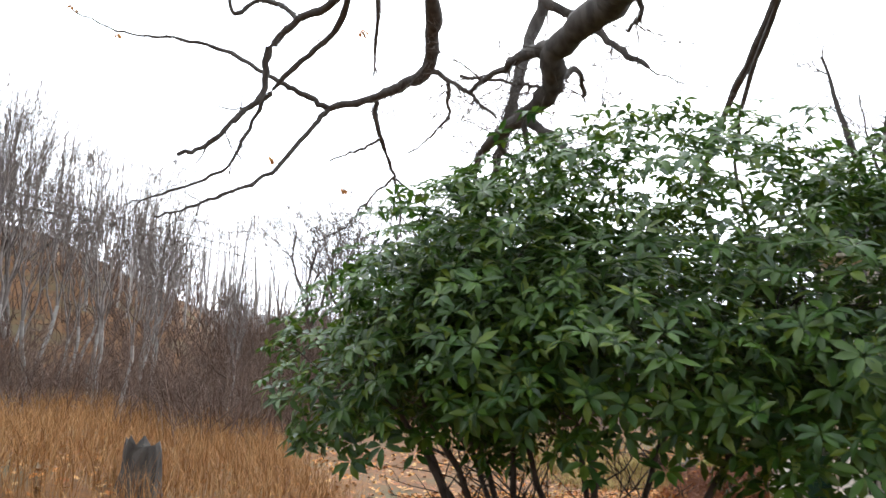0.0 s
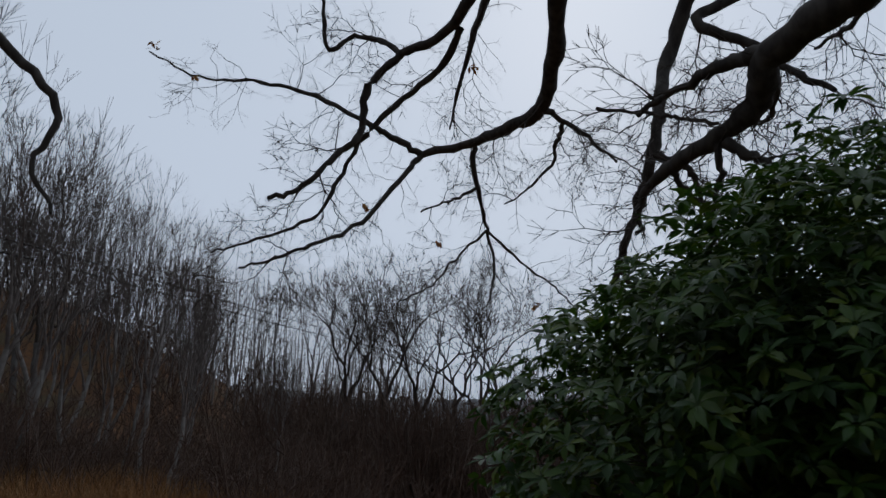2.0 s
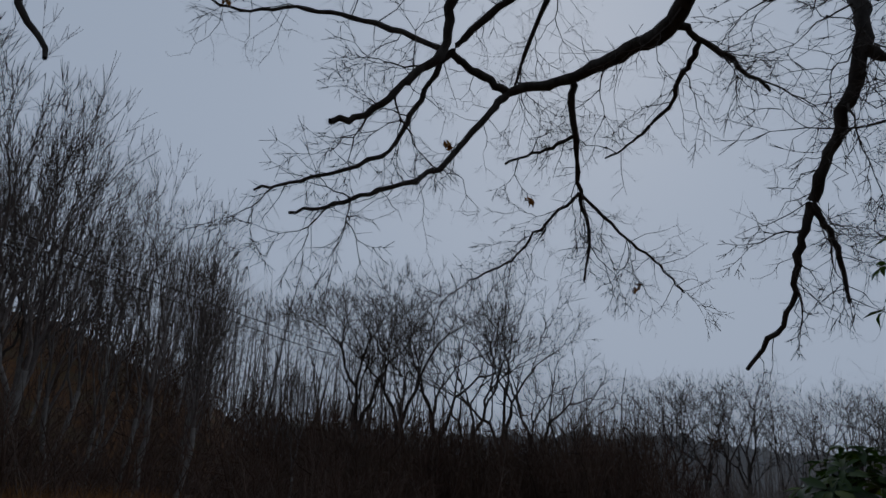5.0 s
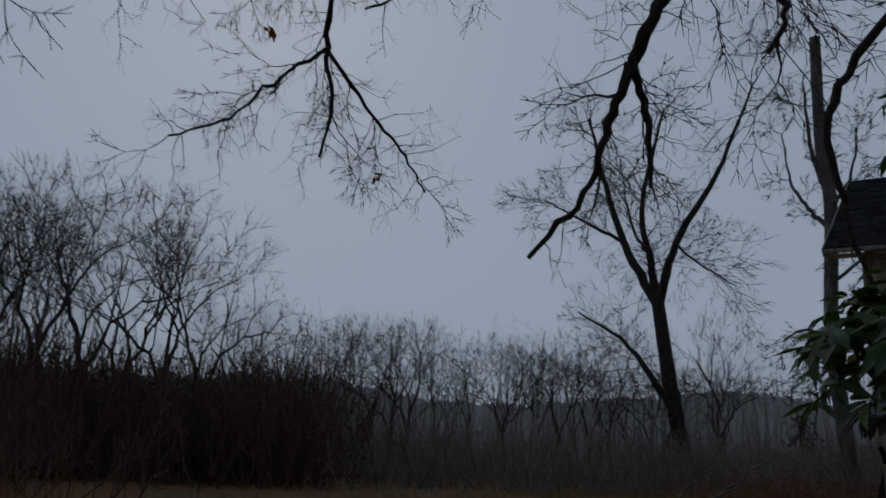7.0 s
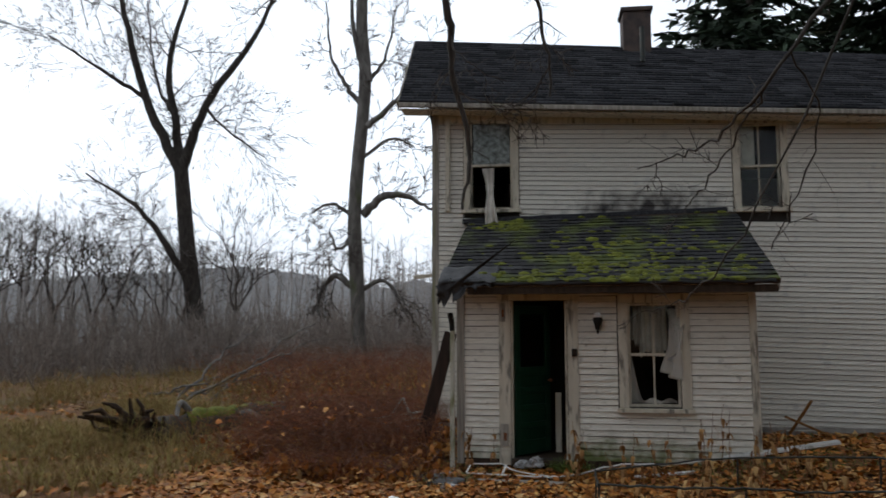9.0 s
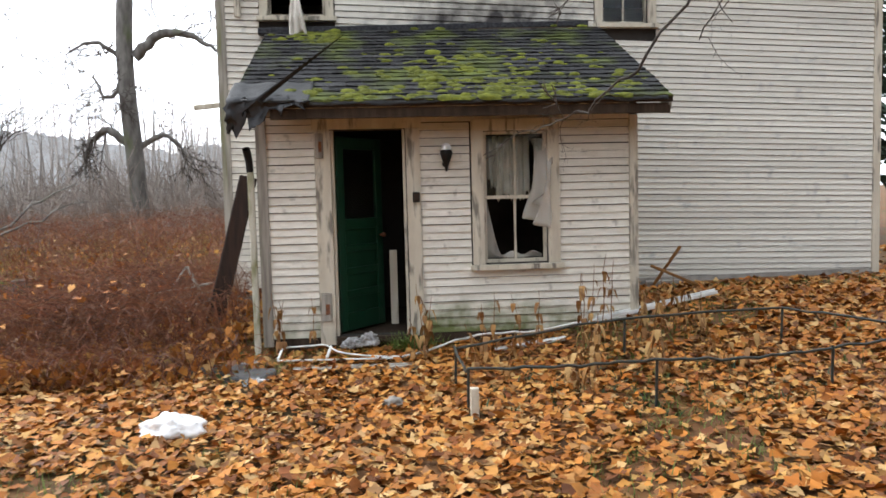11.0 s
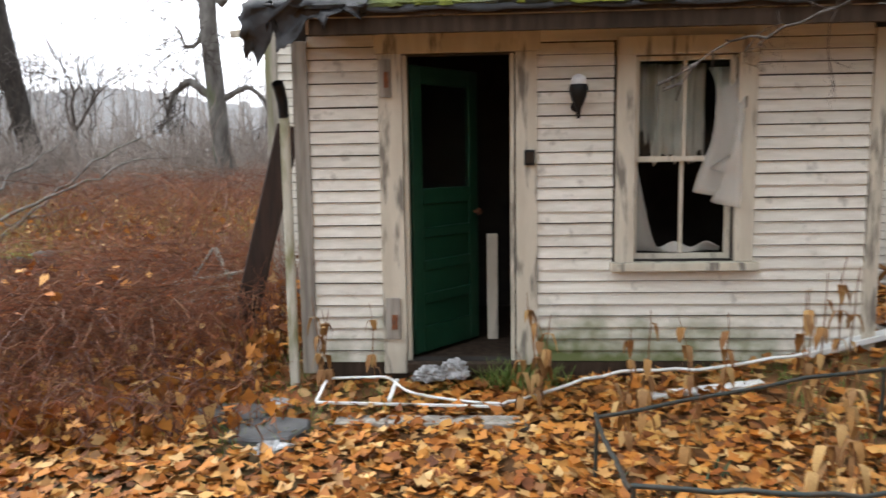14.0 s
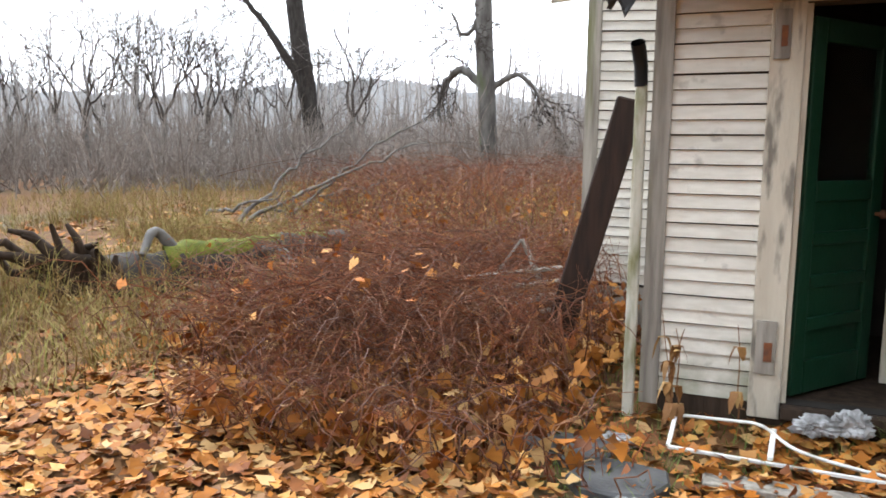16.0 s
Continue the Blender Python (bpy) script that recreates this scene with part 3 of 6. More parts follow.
EX0, EX1, EY0, EZ0, EY1, EZ1 = -11.82, -7.70, 11.40, 2.17, WY + 0.12, 3.38
entry_roof = slab([(EX0, EY0, EZ0), (EX1, EY0, EZ0), (EX1, EY1, EZ1), (EX0, EY1, EZ1)], 0.05, DARK_WOOD, "entry_roof", entry, "mossy sagging shed roof of dark shingles")
part("fascia", box(EX0 + 0.35, EY0 + 0.015, EZ0 - 0.15, EX1 - 0.02, EY0 + 0.04, EZ0 - 0.055, 0.004), DARK_WOOD, entry_roof)
part("rake_board", bar((EX1 - 0.02, EY0 + 0.02, EZ0 - 0.09), (EX1 - 0.02, EY1, EZ1 - 0.09), 0.03, 0.07, 0.004), BARE_WOOD, entry_roof)
part("flashing", bar((EX0 - 0.1, WY - 0.03, EZ1 - 0.06), (EX1 - 0.1, WY + 0.27, EZ1 + 0.06), 0.16, 0.07, 0.006), SHINGLE, entry_roof, "black tar strip along the wall")

# loose shingles of the entry roof: each its own piece on shared meshes
def tab_mesh(seed):
    rng = random.Random(seed)
    w, s = 0.29, 0.165
    bm = bmesh.new()
    xs = [0, w * 0.33, w * 0.66, w]
    rows = []
    for k, (sy, h) in enumerate(((0.0, 0.0), (0.0, 0.014), (s * 0.5, 0.012), (s, 0.002))):
        rows.append([bm.verts.new((x + rng.uniform(-0.004, 0.004), sy + (rng.uniform(-0.012, 0.006) if k < 2 else 0), h + (rng.uniform(0, 0.012) if k == 1 else 0))) for x in xs])
    for a, b in zip(rows, rows[1:]):
        for i in range(3):
            bm.faces.new((a[i], a[i + 1], b[i + 1], b[i]))
    me = bpy.data.meshes.new("shingle")
    bm.to_mesh(me)
    bm.free()
    me.materials.append(SHINGLE_PIECE)
    return me


TABS = [tab_mesh(s) for s in range(6)]


def entry_shingles():
    rng = random.Random(11)
    pitch = math.atan2(EZ1 - EZ0, EY1 - EY0)
    length = math.hypot(EZ1 - EZ0, EY1 - EY0)
    expo = 0.142
    for r in range(int(length / expo)):
        x = EX0 - (0.15 if r % 2 else 0.0)
        while x < EX1 - 0.1:
            a = max(x, EX0)
            s = r * expo - 0.01
            ob = new("shingle", rng.choice(TABS))
            ob.parent = entry_roof
            ob.location = (a, EY0 + s * math.cos(pitch) - 0.004, EZ0 + s * math.sin(pitch) + 0.004)
            ob.rotation_euler = (pitch + rng.uniform(-0.01, 0.03), rng.uniform(-0.01, 0.01), rng.uniform(-0.03, 0.03))
            ob.scale = (min(1.0, (EX1 - a) / 0.29), 1, 1)
            x += 0.295


def moss_on_roof():
    """Cushions of moss, thickest towards the lower middle of the slope."""
    rng = np.random.default_rng(4)
    vs, fs = [], []
    pitch = math.atan2(EZ1 - EZ0, EY1 - EY0)
    length = math.hypot(EZ1 - EZ0, EY1 - EY0)
    n = 0
    centres = []
    while len(centres) < 520:
        if rng.random() < 0.07:
            u, s = rng.uniform(0.10, 0.22), rng.uniform(0.75, 0.92)
        else:
            u, s = rng.random(), rng.random() ** 1.7
        w = math.exp(-((u - 0.58) / 0.27) ** 2) * (0.25 + math.exp(-((s - 0.22) / 0.26) ** 2)) + (0.8 if u < 0.23 and s > 0.74 else 0) + (0.35 if 0.12 < u < 0.9 and s < 0.12 else 0)
        w *= 0.25 + 1.2 * max(0.0, noise.noise((u * 14, s * 9, 2.0)) + 0.25)
        if rng.random() < w:
            centres.append((EX0 + u * (EX1 - EX0), s * length))
    for x, s in centres:
        r = rng.uniform(0.018, 0.055) * (1.35 if rng.random() < 0.15 else 1)
        h = r * rng.uniform(0.35, 0.65)
        ring = []
        for lev, (k, hh) in enumerate(((1.0, -0.01), (0.75, 0.7), (0.3, 1.0))):
            for i in range(7):
                a = i * 2 * math.pi / 7 + lev
                q = r * k * rng.uniform(0.8, 1.2)
                lx, ls, lh = q * math.cos(a) * 1.5, q * math.sin(a), 0.012 + h * hh
                vs.append((x + lx, EY0 + (s + ls) * math.cos(pitch) - lh * math.sin(pitch), EZ0 + (s + ls) * math.sin(pitch) + lh * math.cos(pitch)))
        for lev in range(2):
            for i in range(7):
                j = (i + 1) % 7
                fs.append((n + lev * 7 + i, n + lev * 7 + j, n + lev * 7 + 7 + j, n + lev * 7 + 7 + i))
        fs += [(n + 14, n + 15, n + 16, n + 17), (n + 14, n + 17, n + 18, n + 19), (n + 14, n + 19, n + 20, n + 14)][:2]
        n += 21
    ob = raw("moss", vs, fs, MOSS, entry_roof, "bright green moss cushions", True)
    tagged(ob, kind="stuff")


moss_on_roof()


def draped(name, fn, nu, nv, material, parent, label=""):
    """A sheet with depth: fn(u, v) gives the place; a thin second side is added."""
    bm = bmesh.new()
    g = [[bm.verts.new(fn(i / nu, j / nv)) for j in range(nv + 1)] for i in range(nu + 1)]
    for i in range(nu):
        for j in range(nv):
            bm.faces.new((g[i][j], g[i + 1][j], g[i + 1][j + 1], g[i][j + 1]))
    bmesh.ops.recalc_face_normals(bm, faces=bm.faces)
    bmesh.ops.solidify(bm, geom=bm.faces[:], thickness=0.003)
    ob = part(name, bm, material, parent, label)
    ob.data.polygons.foreach_set("use_smooth", np.ones(len(ob.data.polygons), dtype=bool))
    return ob


TARP = mat("black_tar_paper", (0.022, 0.023, 0.025), 0.6, (0.045, 0.046, 0.05), 9, bump=0.5)


def rag(u, v):
    # tar paper torn loose over the roof's corner
    n = noise.noise((u * 5, v * 4, 0.3))
    edge = 1 + 0.9 * noise.noise((u * 8, 0, 7.7)) + 0.5 * noise.noise((u * 19, 0, 3.1))
    x = EX0 - 0.04 + 0.75 * u + 0.03 * n
    if v < 0.35:
        s = 0.5 * (1 - v / 0.35)
        return (x, EY0 + s * 0.9, EZ0 + 0.03 + s * 0.44 + 0.015 * n)
    k = (v - 0.35) / 0.65 * edge
    drop = (0.30 * (1 - u) ** 1.3 + 0.05) * k
    return (x + 0.03 * noise.noise((u * 12, v * 9, 5.0)), EY0 - 0.02 - 0.035 * math.sin(5 * k + 6 * u) - 0.05 * n, EZ0 + 0.02 - drop + 0.03 * noise.noise((u * 10, v * 8, 1.0)))


draped("torn_tar_paper", rag, 34, 20, TARP, entry_roof, "torn black tar paper hanging off the roof corner")
draped("tar_paper_edge", lambda u, v: (EX0 + 0.5 + u * (EX1 - EX0 - 0.55), EY0 - 0.012 - 0.012 * v, EZ0 + 0.012 - v * (0.045 + 0.03 * noise.noise((u * 14, 1, 1)))), 60, 2, TARP, entry_roof)

# the green door, hung on the left jamb and standing half open inwards
door = tagged(new("door_1"), "dark green panelled wooden door standing half open", "door", kind="structure")
door.matrix_world = pose(DOOR[0] + 0.03, AY + 0.10, FLOOR_Z + 0.02, 0, 0, 52)
DW, DH = 0.70, 1.96
part("door_leaf", box(0.0, -0.004, 0, DW, 0.004, 1.10), DOOR_GREEN, door)
for x0, x1, z0, z1 in ((0, 0.1, 0, DH), (DW - 0.1, DW, 0, DH), (0.1, DW - 0.1, 0, 0.18), (0.1, DW - 0.1, 0.34, 0.41), (0.1, DW - 0.1, 0.57, 0.64), (0.1, DW - 0.1, 0.80, 0.87), (0.1, DW - 0.1, 1.03, 1.14), (0.1, DW - 0.1, DH - 0.12, DH)):
    part("rail" if x1 - x0 > 0.2 else "stile", box(x0, -0.024, z0, x1, 0.024, z1, 0.009), DOOR_GREEN, door)
pane = part("door_pane", box(0.1, -0.004, 1.14, DW - 0.1, 0.004, DH - 0.12), GLASS, door, "dirty glass pane")
pane.visible_shadow = False
knob = Tubes()
knob.add([(DW - 0.05, -0.022, 0.95), (DW - 0.05, -0.05, 0.95), (DW - 0.05, -0.06, 0.95), (DW - 0.05, -0.085, 0.95)], [0.012, 0.012, 0.028, 0.02], 12)
knob.make("door_knob", RUST, door, "rusty door knob")

# curtains
def sheer(u, v):
    # tattered sheer blown out through the broken pane
    x = -8.98 + 0.16 * u + 0.10 * v * (1 - v) + 0.05 * math.sin(9 * u + 5 * v)
    y = AY + 0.10 - 0.22 * math.sin(min(1, v * 1.3) * 2.2) * (0.3 + 0.7 * u) + 0.015 * math.sin(14 * u + 3 * v)
    return (x - 0.12 * max(0, v - 0.6), y, 1.84 - 0.80 * v - 0.1 * u * v)


SHEER = bpy.data.materials.new("torn_sheer_fabric")
SHEER.use_nodes = True
_s = SHEER.node_tree.nodes["Principled BSDF"]
_s.inputs["Base Color"].default_value, _s.inputs["Roughness"].default_value = (0.62, 0.58, 0.52, 1), 0.9
_s.inputs["Alpha"].default_value = 0.45


def curtain(name, x0, x1, z0, z1, y, folds, material, label, ragged=0.0):
    c = draped(name, lambda u, v: (x0 + u * (x1 - x0), y + 0.02 * math.sin(u * folds * 6.283) + 0.006 * math.sin(9 * v + 5 * u), z1 - v * (z1 - z0) * (1 - ragged * abs(noise.noise((u * 6, 3, x0))))), 28, 8, material, None, "")
    return tagged(c, label, "curtain")


curtain("curtain", -9.44, -9.28, 1.32, 1.88, AY + 0.2, 2, SHEER, "thin grey torn curtain scrap hanging inside the entry window", 0.5)
curtain("curtain", -9.31, -8.96, 1.20, 1.88, AY + 0.24, 5, CURTAIN, "limp grey-white curtain hanging inside the entry window", 0.3)
tagged(draped("torn_curtain", sheer, 14, 22, SHEER, None), "torn sheer curtain blown out through the broken window", "curtain")
tagged(draped("curtain_swag", lambda u, v: (-9.44 + 0.58 * u, AY + 0.16 + 0.04 * math.sin(9 * u) * v - 0.05 * math.sin(3.1 * u), 0.64 + 1.7 * max(0, 0.28 - u) ** 1.6 * (1 - v) * 3 + 0.05 * (1 - v) * (1 + 0.4 * math.sin(17 * u))), 30, 5, SHEER, None), "dirty curtain slumped along the window sill", "curtain")
tagged(draped("hanging_curtain", lambda u, v: (-11.52 + (u - 0.5) * (0.10 + 0.22 * abs(v - 0.45)) + 0.10 * v, WY + 0.13 - 0.30 * min(1, max(0, (v - 0.25) * 2)) + 0.02 * math.sin(16 * u + 4 * v), 4.22 - 0.98 * v - 0.05 * math.sin(7 * u) * v), 14, 20, CURTAIN, None), "pale torn curtain hanging out of the upper window", "curtain")

# fittings on the entry wall
lamp = thing("wall_lamp", "black metal porch lamp with a white glass globe", "lamp", at=(0, 0, 0))
t = Tubes()
t.add([(-9.84, AY + 0.012, 1.60), (-9.84, AY - 0.015, 1.60), (-9.84, AY - 0.016, 1.60)], [0.035, 0.035, 0.001], 12)
t.make("wall_plate", METAL_BLACK, lamp)
t = Tubes()
t.add([(-9.84, AY - 0.015, 1.61), (-9.84, AY - 0.07, 1.58), (-9.84, AY - 0.12, 1.62), (-9.84, AY - 0.12, 1.67)], [0.012, 0.012, 0.012, 0.014], 8)
t.make("arm", METAL_BLACK, lamp)
t = Tubes()
t.add([(-9.84, AY - 0.12, 1.52), (-9.84, AY - 0.12, 1.58), (-9.84, AY - 0.12, 1.64), (-9.84, AY - 0.12, 1.70), (-9.84, AY - 0.12, 1.73)], [0.01, 0.018, 0.045, 0.062, 0.055], 12)
t.make("lamp_bowl", METAL_BLACK, lamp)
bm = bmesh.new()
bmesh.ops.create_uvsphere(bm, u_segments=14, v_segments=10, radius=0.05)
for v in bm.verts:
    v.co = v.co * 1.0 + Vector((-9.84, AY - 0.12, 1.745))
part("globe", bm, PLASTIC_WHITE, lamp, "chipped white globe")
bell = thing("switch_box", "small black electrical box beside the door", "electrical box")
part("box_body", box(-10.175, AY - 0.055, 1.23, -10.105, AY - 0.02, 1.33, 0.008), METAL_BLACK, bell)
part("box_cover", box(-10.165, AY - 0.062, 1.245, -10.115, AY - 0.056, 1.315, 0.003), DARK_WOOD, bell)

pipe = thing("drain_pipe", "white drain pipe with black elbow at the house corner", "drain pipe")
part("pipe_length", box(-11.765, AY - 0.065, -0.24, -11.703, AY - 0.005, 1.58, 0.02), PIPE_PAINT, pipe, "rust-streaked white pipe")
t = Tubes()
t.add([(-11.737, AY - 0.04, 1.56), (-11.74, AY - 0.045, 1.66), (-11.75, AY - 0.07, 1.74), (-11.755, AY - 0.10, 1.78)], [0.034, 0.036, 0.038, 0.038], 10)
t.make("elbow", METAL_BLACK, pipe, "black open pipe elbow")
entry_shingles()

# ---- trees ----
def bend(a, b, n, wob, rng):
    """A slightly crooked path from a to b."""
    a, b = np.asarray(a, float), np.asarray(b, float)
    s = np.linspace(0, 1, n)[:, None]
    p = a + (b - a) * s
    w = np.cumsum(rng.normal(0, wob, (n, 3)), axis=0)
    w -= w[0] + (w[-1] - w[0]) * s
    return p + w


def smooth_path(pts, per=5, wob=0.0, rng=None):
    """A rounded path through control points."""
    p = np.asarray(pts, float)
    q = np.vstack([2 * p[0] - p[1], p, 2 * p[-1] - p[-2]])
    out = []
    for i in range(1, len(q) - 2):
        for s in np.linspace(0, 1, per, endpoint=False):
            a, b, c, d = q[i - 1:i + 3]
            out.append(0.5 * (2 * b + (c - a) * s + (2 * a - 5 * b + 4 * c - d) * s * s + (3 * b - a - 3 * c + d) * s ** 3))
    out.append(p[-1])
    out = np.array(out)
    if wob:
        w = rng.normal(0, wob, out.shape)
        w[0] = 0
        out = out + w
    return out


def spray(tubes, path, r0, rng, count, length, spread, droop, levels, sides=3, start=0.15):
    """Side twigs along a path, and twigs on those."""
    n = len(path)
    for _ in range(count):
        k = start + (1 - start) * rng.random()
        i = min(n - 2, int(k * (n - 1)))
        p = path[i] + (path[i + 1] - path[i]) * rng.random()
        d = path[i + 1] - path[i]
        d = d / (np.linalg.norm(d) + 1e-9)
        o = rng.normal(0, 1, 3)
        o -= d * (o @ d)
        o /= np.linalg.norm(o) + 1e-9
        v = d * (1 - spread) + o * spread + np.array((0, 0, -droop)) * rng.random()
        v /= np.linalg.norm(v)
        L = length * rng.uniform(0.45, 1.15)
        m = 5 if levels > 1 else 3 + (levels > 0)
        end = p + v * L + np.array((0, 0, -droop * 0.3 * L))
        tw = bend(p, end, m, L * 0.07, rng)
        rr = r0 * rng.uniform(0.7, 1.0)
        tubes.add(tw, np.linspace(rr, rr * 0.35, m), sides)
        if levels > 0:
            spray(tubes, tw, rr * 0.55, rng, max(2, int(count * 0.0) + int(3 + 2 * rng.random())), L * 0.5, spread, droop, levels - 1, 3, 0.25)


def grow(tubes, p, d, length, r, depth, rng, spread, lift, keep, fine=0.009):
    """A limb that forks again and again into finer ones."""
    m = 4 if depth > 2 else (3 if depth > 0 else 2)
    q = bend(p, p + d * length, m, length * 0.06, rng)
    tubes.add(q, np.linspace(r, max(r * 0.62, fine * 0.7), m), 6 if r > 0.07 else (4 if r > 0.03 else 3))
    if depth == 0:
        return
    n = 3 if rng.random() < keep else 2
    a0 = rng.uniform(0, 6.283)
    side = np.cross(d, (0.3, 0.2, 0.93))
    side /= np.linalg.norm(side) + 1e-9
    other = np.cross(d, side)
    for i in range(n):
        a = a0 + i * 6.283 / n + rng.normal(0, 0.4)
        w = spread * rng.uniform(0.45, 1.3)
        v = d + (side * math.cos(a) + other * math.sin(a)) * w + np.array((0, 0, lift))
        v /= np.linalg.norm(v)
        grow(tubes, q[-1] if i < 2 else q[-2], v, length * rng.uniform(0.66, 0.92), max(fine, r * rng.uniform(0.52, 0.72)), depth - 1, rng, spread, lift, keep, fine)
    if depth <= 4:
        for _ in range(2):
            k = int(rng.integers(1, m))
            v = d * 0.6 + rng.normal(0, 0.45, 3) + np.array((0, 0, lift))
            v /= np.linalg.norm(v)
            tubes.add(bend(q[k], q[k] + v * length * rng.uniform(0.5, 0.9), 2, 0, rng), [fine, fine * 0.5], 3)


def make_tree(name, seed, height, radius, label, bark, twig, spread, lift, clear, group, depth=6, keep=0.3):
    """A bare tree: a trunk, then a crown that forks into fine twigs."""
    rng = np.random.default_rng(seed)
    top = thing(name, label, "tree", group)
    trunk, crown = Tubes(), Tubes()
    lean = rng.normal(0, 0.03, 2) * height
    path = bend((0, 0, -0.3), (lean[0], lean[1], height * clear), 7, height * 0.006, rng)
    rad = radius * np.linspace(1.0, 0.72, 7)
    rad[0] *= 1.35
    trunk.add(path, rad, 8)
    first = height * (1 - clear) / 4.2
    for i in range(3):
        a = i * 2.1 + rng.normal(0, 0.4)
        v = np.array((math.cos(a) * spread * 0.75, math.sin(a) * spread * 0.75, 1.0))
        grow(crown, path[-1 - (i % 2)], v / np.linalg.norm(v), first * rng.uniform(0.85, 1.1), radius * 0.5, depth - 1, rng, spread, lift, keep)
    trunk.make("trunk", bark, top)
    crown.make("crown", twig, top)
    return top


def put(ob, x, y, turn=0.0, size=1.0, lean=0.0):
    m = pose(x, y, float(ground_z(x, y)), lean, 0, turn) @ Matrix.Scale(size, 4)
    made = copy_thing(ob, m)
    made.scale = (size, size, size)
    return made


WOOD_LABEL = "tall bare grey woodland tree with fine upright twigs"
protos = [make_tree("woodland_tree", 10 + i, 13.5 + i, 0.12 + 0.012 * i, WOOD_LABEL, BARK_PALE, TWIG_MID, 0.27, 0.14, 0.30, "trees at the wood's edge", 7, 0.05) for i in range(4)]
round_protos = [make_tree("spreading_tree", 40 + i, 11.5, 0.20, "bare round-crowned tree standing beyond the field", BARK_GREY, TWIG, 0.50, 0.03, 0.30, "trees beyond the field", 7, 0.18) for i in range(3)]
rng = random.Random(21)


def polar(cx, cy, az, d):
    return cx + d * math.cos(radians(az)), cy + d * math.sin(radians(az))


for i in range(38):
    az, d = rng.uniform(173, 216), rng.uniform(20, 42)
    put(rng.choice(protos), *polar(-3, -1, az, d), rng.uniform(0, 360), min(1.1, 0.48 + 0.017 * (az - 173)) * rng.uniform(0.85, 1.1) * (0.8 + 0.006 * d), rng.uniform(-3, 3))
for i in range(6):
    put(rng.choice(protos), *polar(-3, -1, rng.uniform(166, 175), rng.uniform(40, 52)), rng.uniform(0, 360), rng.uniform(0.75, 0.95), rng.uniform(-3, 3))
for i in range(7):
    # a clump of broad crowns, lower towards the open field
    put(round_protos[i % 3], *polar(-7.5, -0.6, 152.5 + 2.6 * i, rng.uniform(39, 45)), rng.uniform(0, 360), min(1.3, 0.85 + 0.22 * i))
for i in range(13):
    put(rng.choice(round_protos), *polar(-8, 0, 117 + 2.55 * i, rng.uniform(50, 62)), rng.uniform(0, 360), rng.uniform(0.85, 1.0))
for i in range(10):
    put(rng.choice(round_protos), *polar(-11, 8, 119 + 3.6 * i + rng.uniform(-1, 1), rng.uniform(36, 50)), rng.uniform(0, 360), rng.uniform(0.65, 0.9), rng.uniform(-3, 3))
for p in protos + round_protos:
    # the first of each kind stands in the wood too
    x, y = polar(-3, -1, rng.uniform(180, 210), rng.uniform(44, 52))
    p.matrix_basis = pose(x, y, float(ground_z(x, y)))


def spread_copies(tubes, places):
    """Arrays of one tangle repeated at (x, y, turn, width, height), each set on the ground."""
    v, f = tubes.arrays()
    vs, fs = [], []
    for i, (x, y, turn, w, h) in enumerate(places):
        c, s = math.cos(turn), math.sin(turn)
        q = np.stack([x + w * (v[:, 0] * c - v[:, 1] * s), y + w * (v[:, 0] * s + v[:, 1] * c), float(ground_z(x, y)) + h * v[:, 2]], -1)
        vs.append(q)
        fs.append(f + i * len(v))
    return np.concatenate(vs), np.concatenate(fs)


def far_woods():
    """Far woods round the clearing, as one mass of thin trunks and twigs."""
    rng = np.random.default_rng(8)
    vs, fs, n = [], [], 0
    for k in range(5):
        t = Tubes()
        for j in range(3):
            x, y = rng.normal(0, 2.2, 2)
            h = rng.uniform(7.5, 10.5)
            p = bend((x, y, -0.3), (x + rng.normal(0, 0.6), y + rng.normal(0, 0.6), h), 5, 0.1, rng)
            t.add(p, np.linspace(0.10, 0.015, 5), 3)
            spray(t, p, 0.016, rng, 12, h * 0.34, 0.72, -0.15, 1, 3, 0.12)
        pl = []
        for i in range(20):
            a, d = radians(rng.uniform(165, 212)), rng.uniform(48, 84)
            pl.append((-8 + d * math.cos(a), 6 + d * math.sin(a), rng.uniform(0, 6.28), 1.0, rng.uniform(0.9, 1.4)))
        for i in range(44):
            a, d = radians(rng.uniform(88, 162)), rng.uniform(43, 86)
            pl.append((-9 + d * math.cos(a), 6 + d * math.sin(a), rng.uniform(0, 6.28), 1.1, rng.uniform(0.6, 1.0)))
        v, f = spread_copies(t, pl)
        vs.append(v)
        fs.append(f + n)
        n += len(v)
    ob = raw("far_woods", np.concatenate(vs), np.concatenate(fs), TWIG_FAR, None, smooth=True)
    tagged(ob, "far grey leafless woodland behind the field, haze in its colour", "woods", kind="stuff")


far_woods()


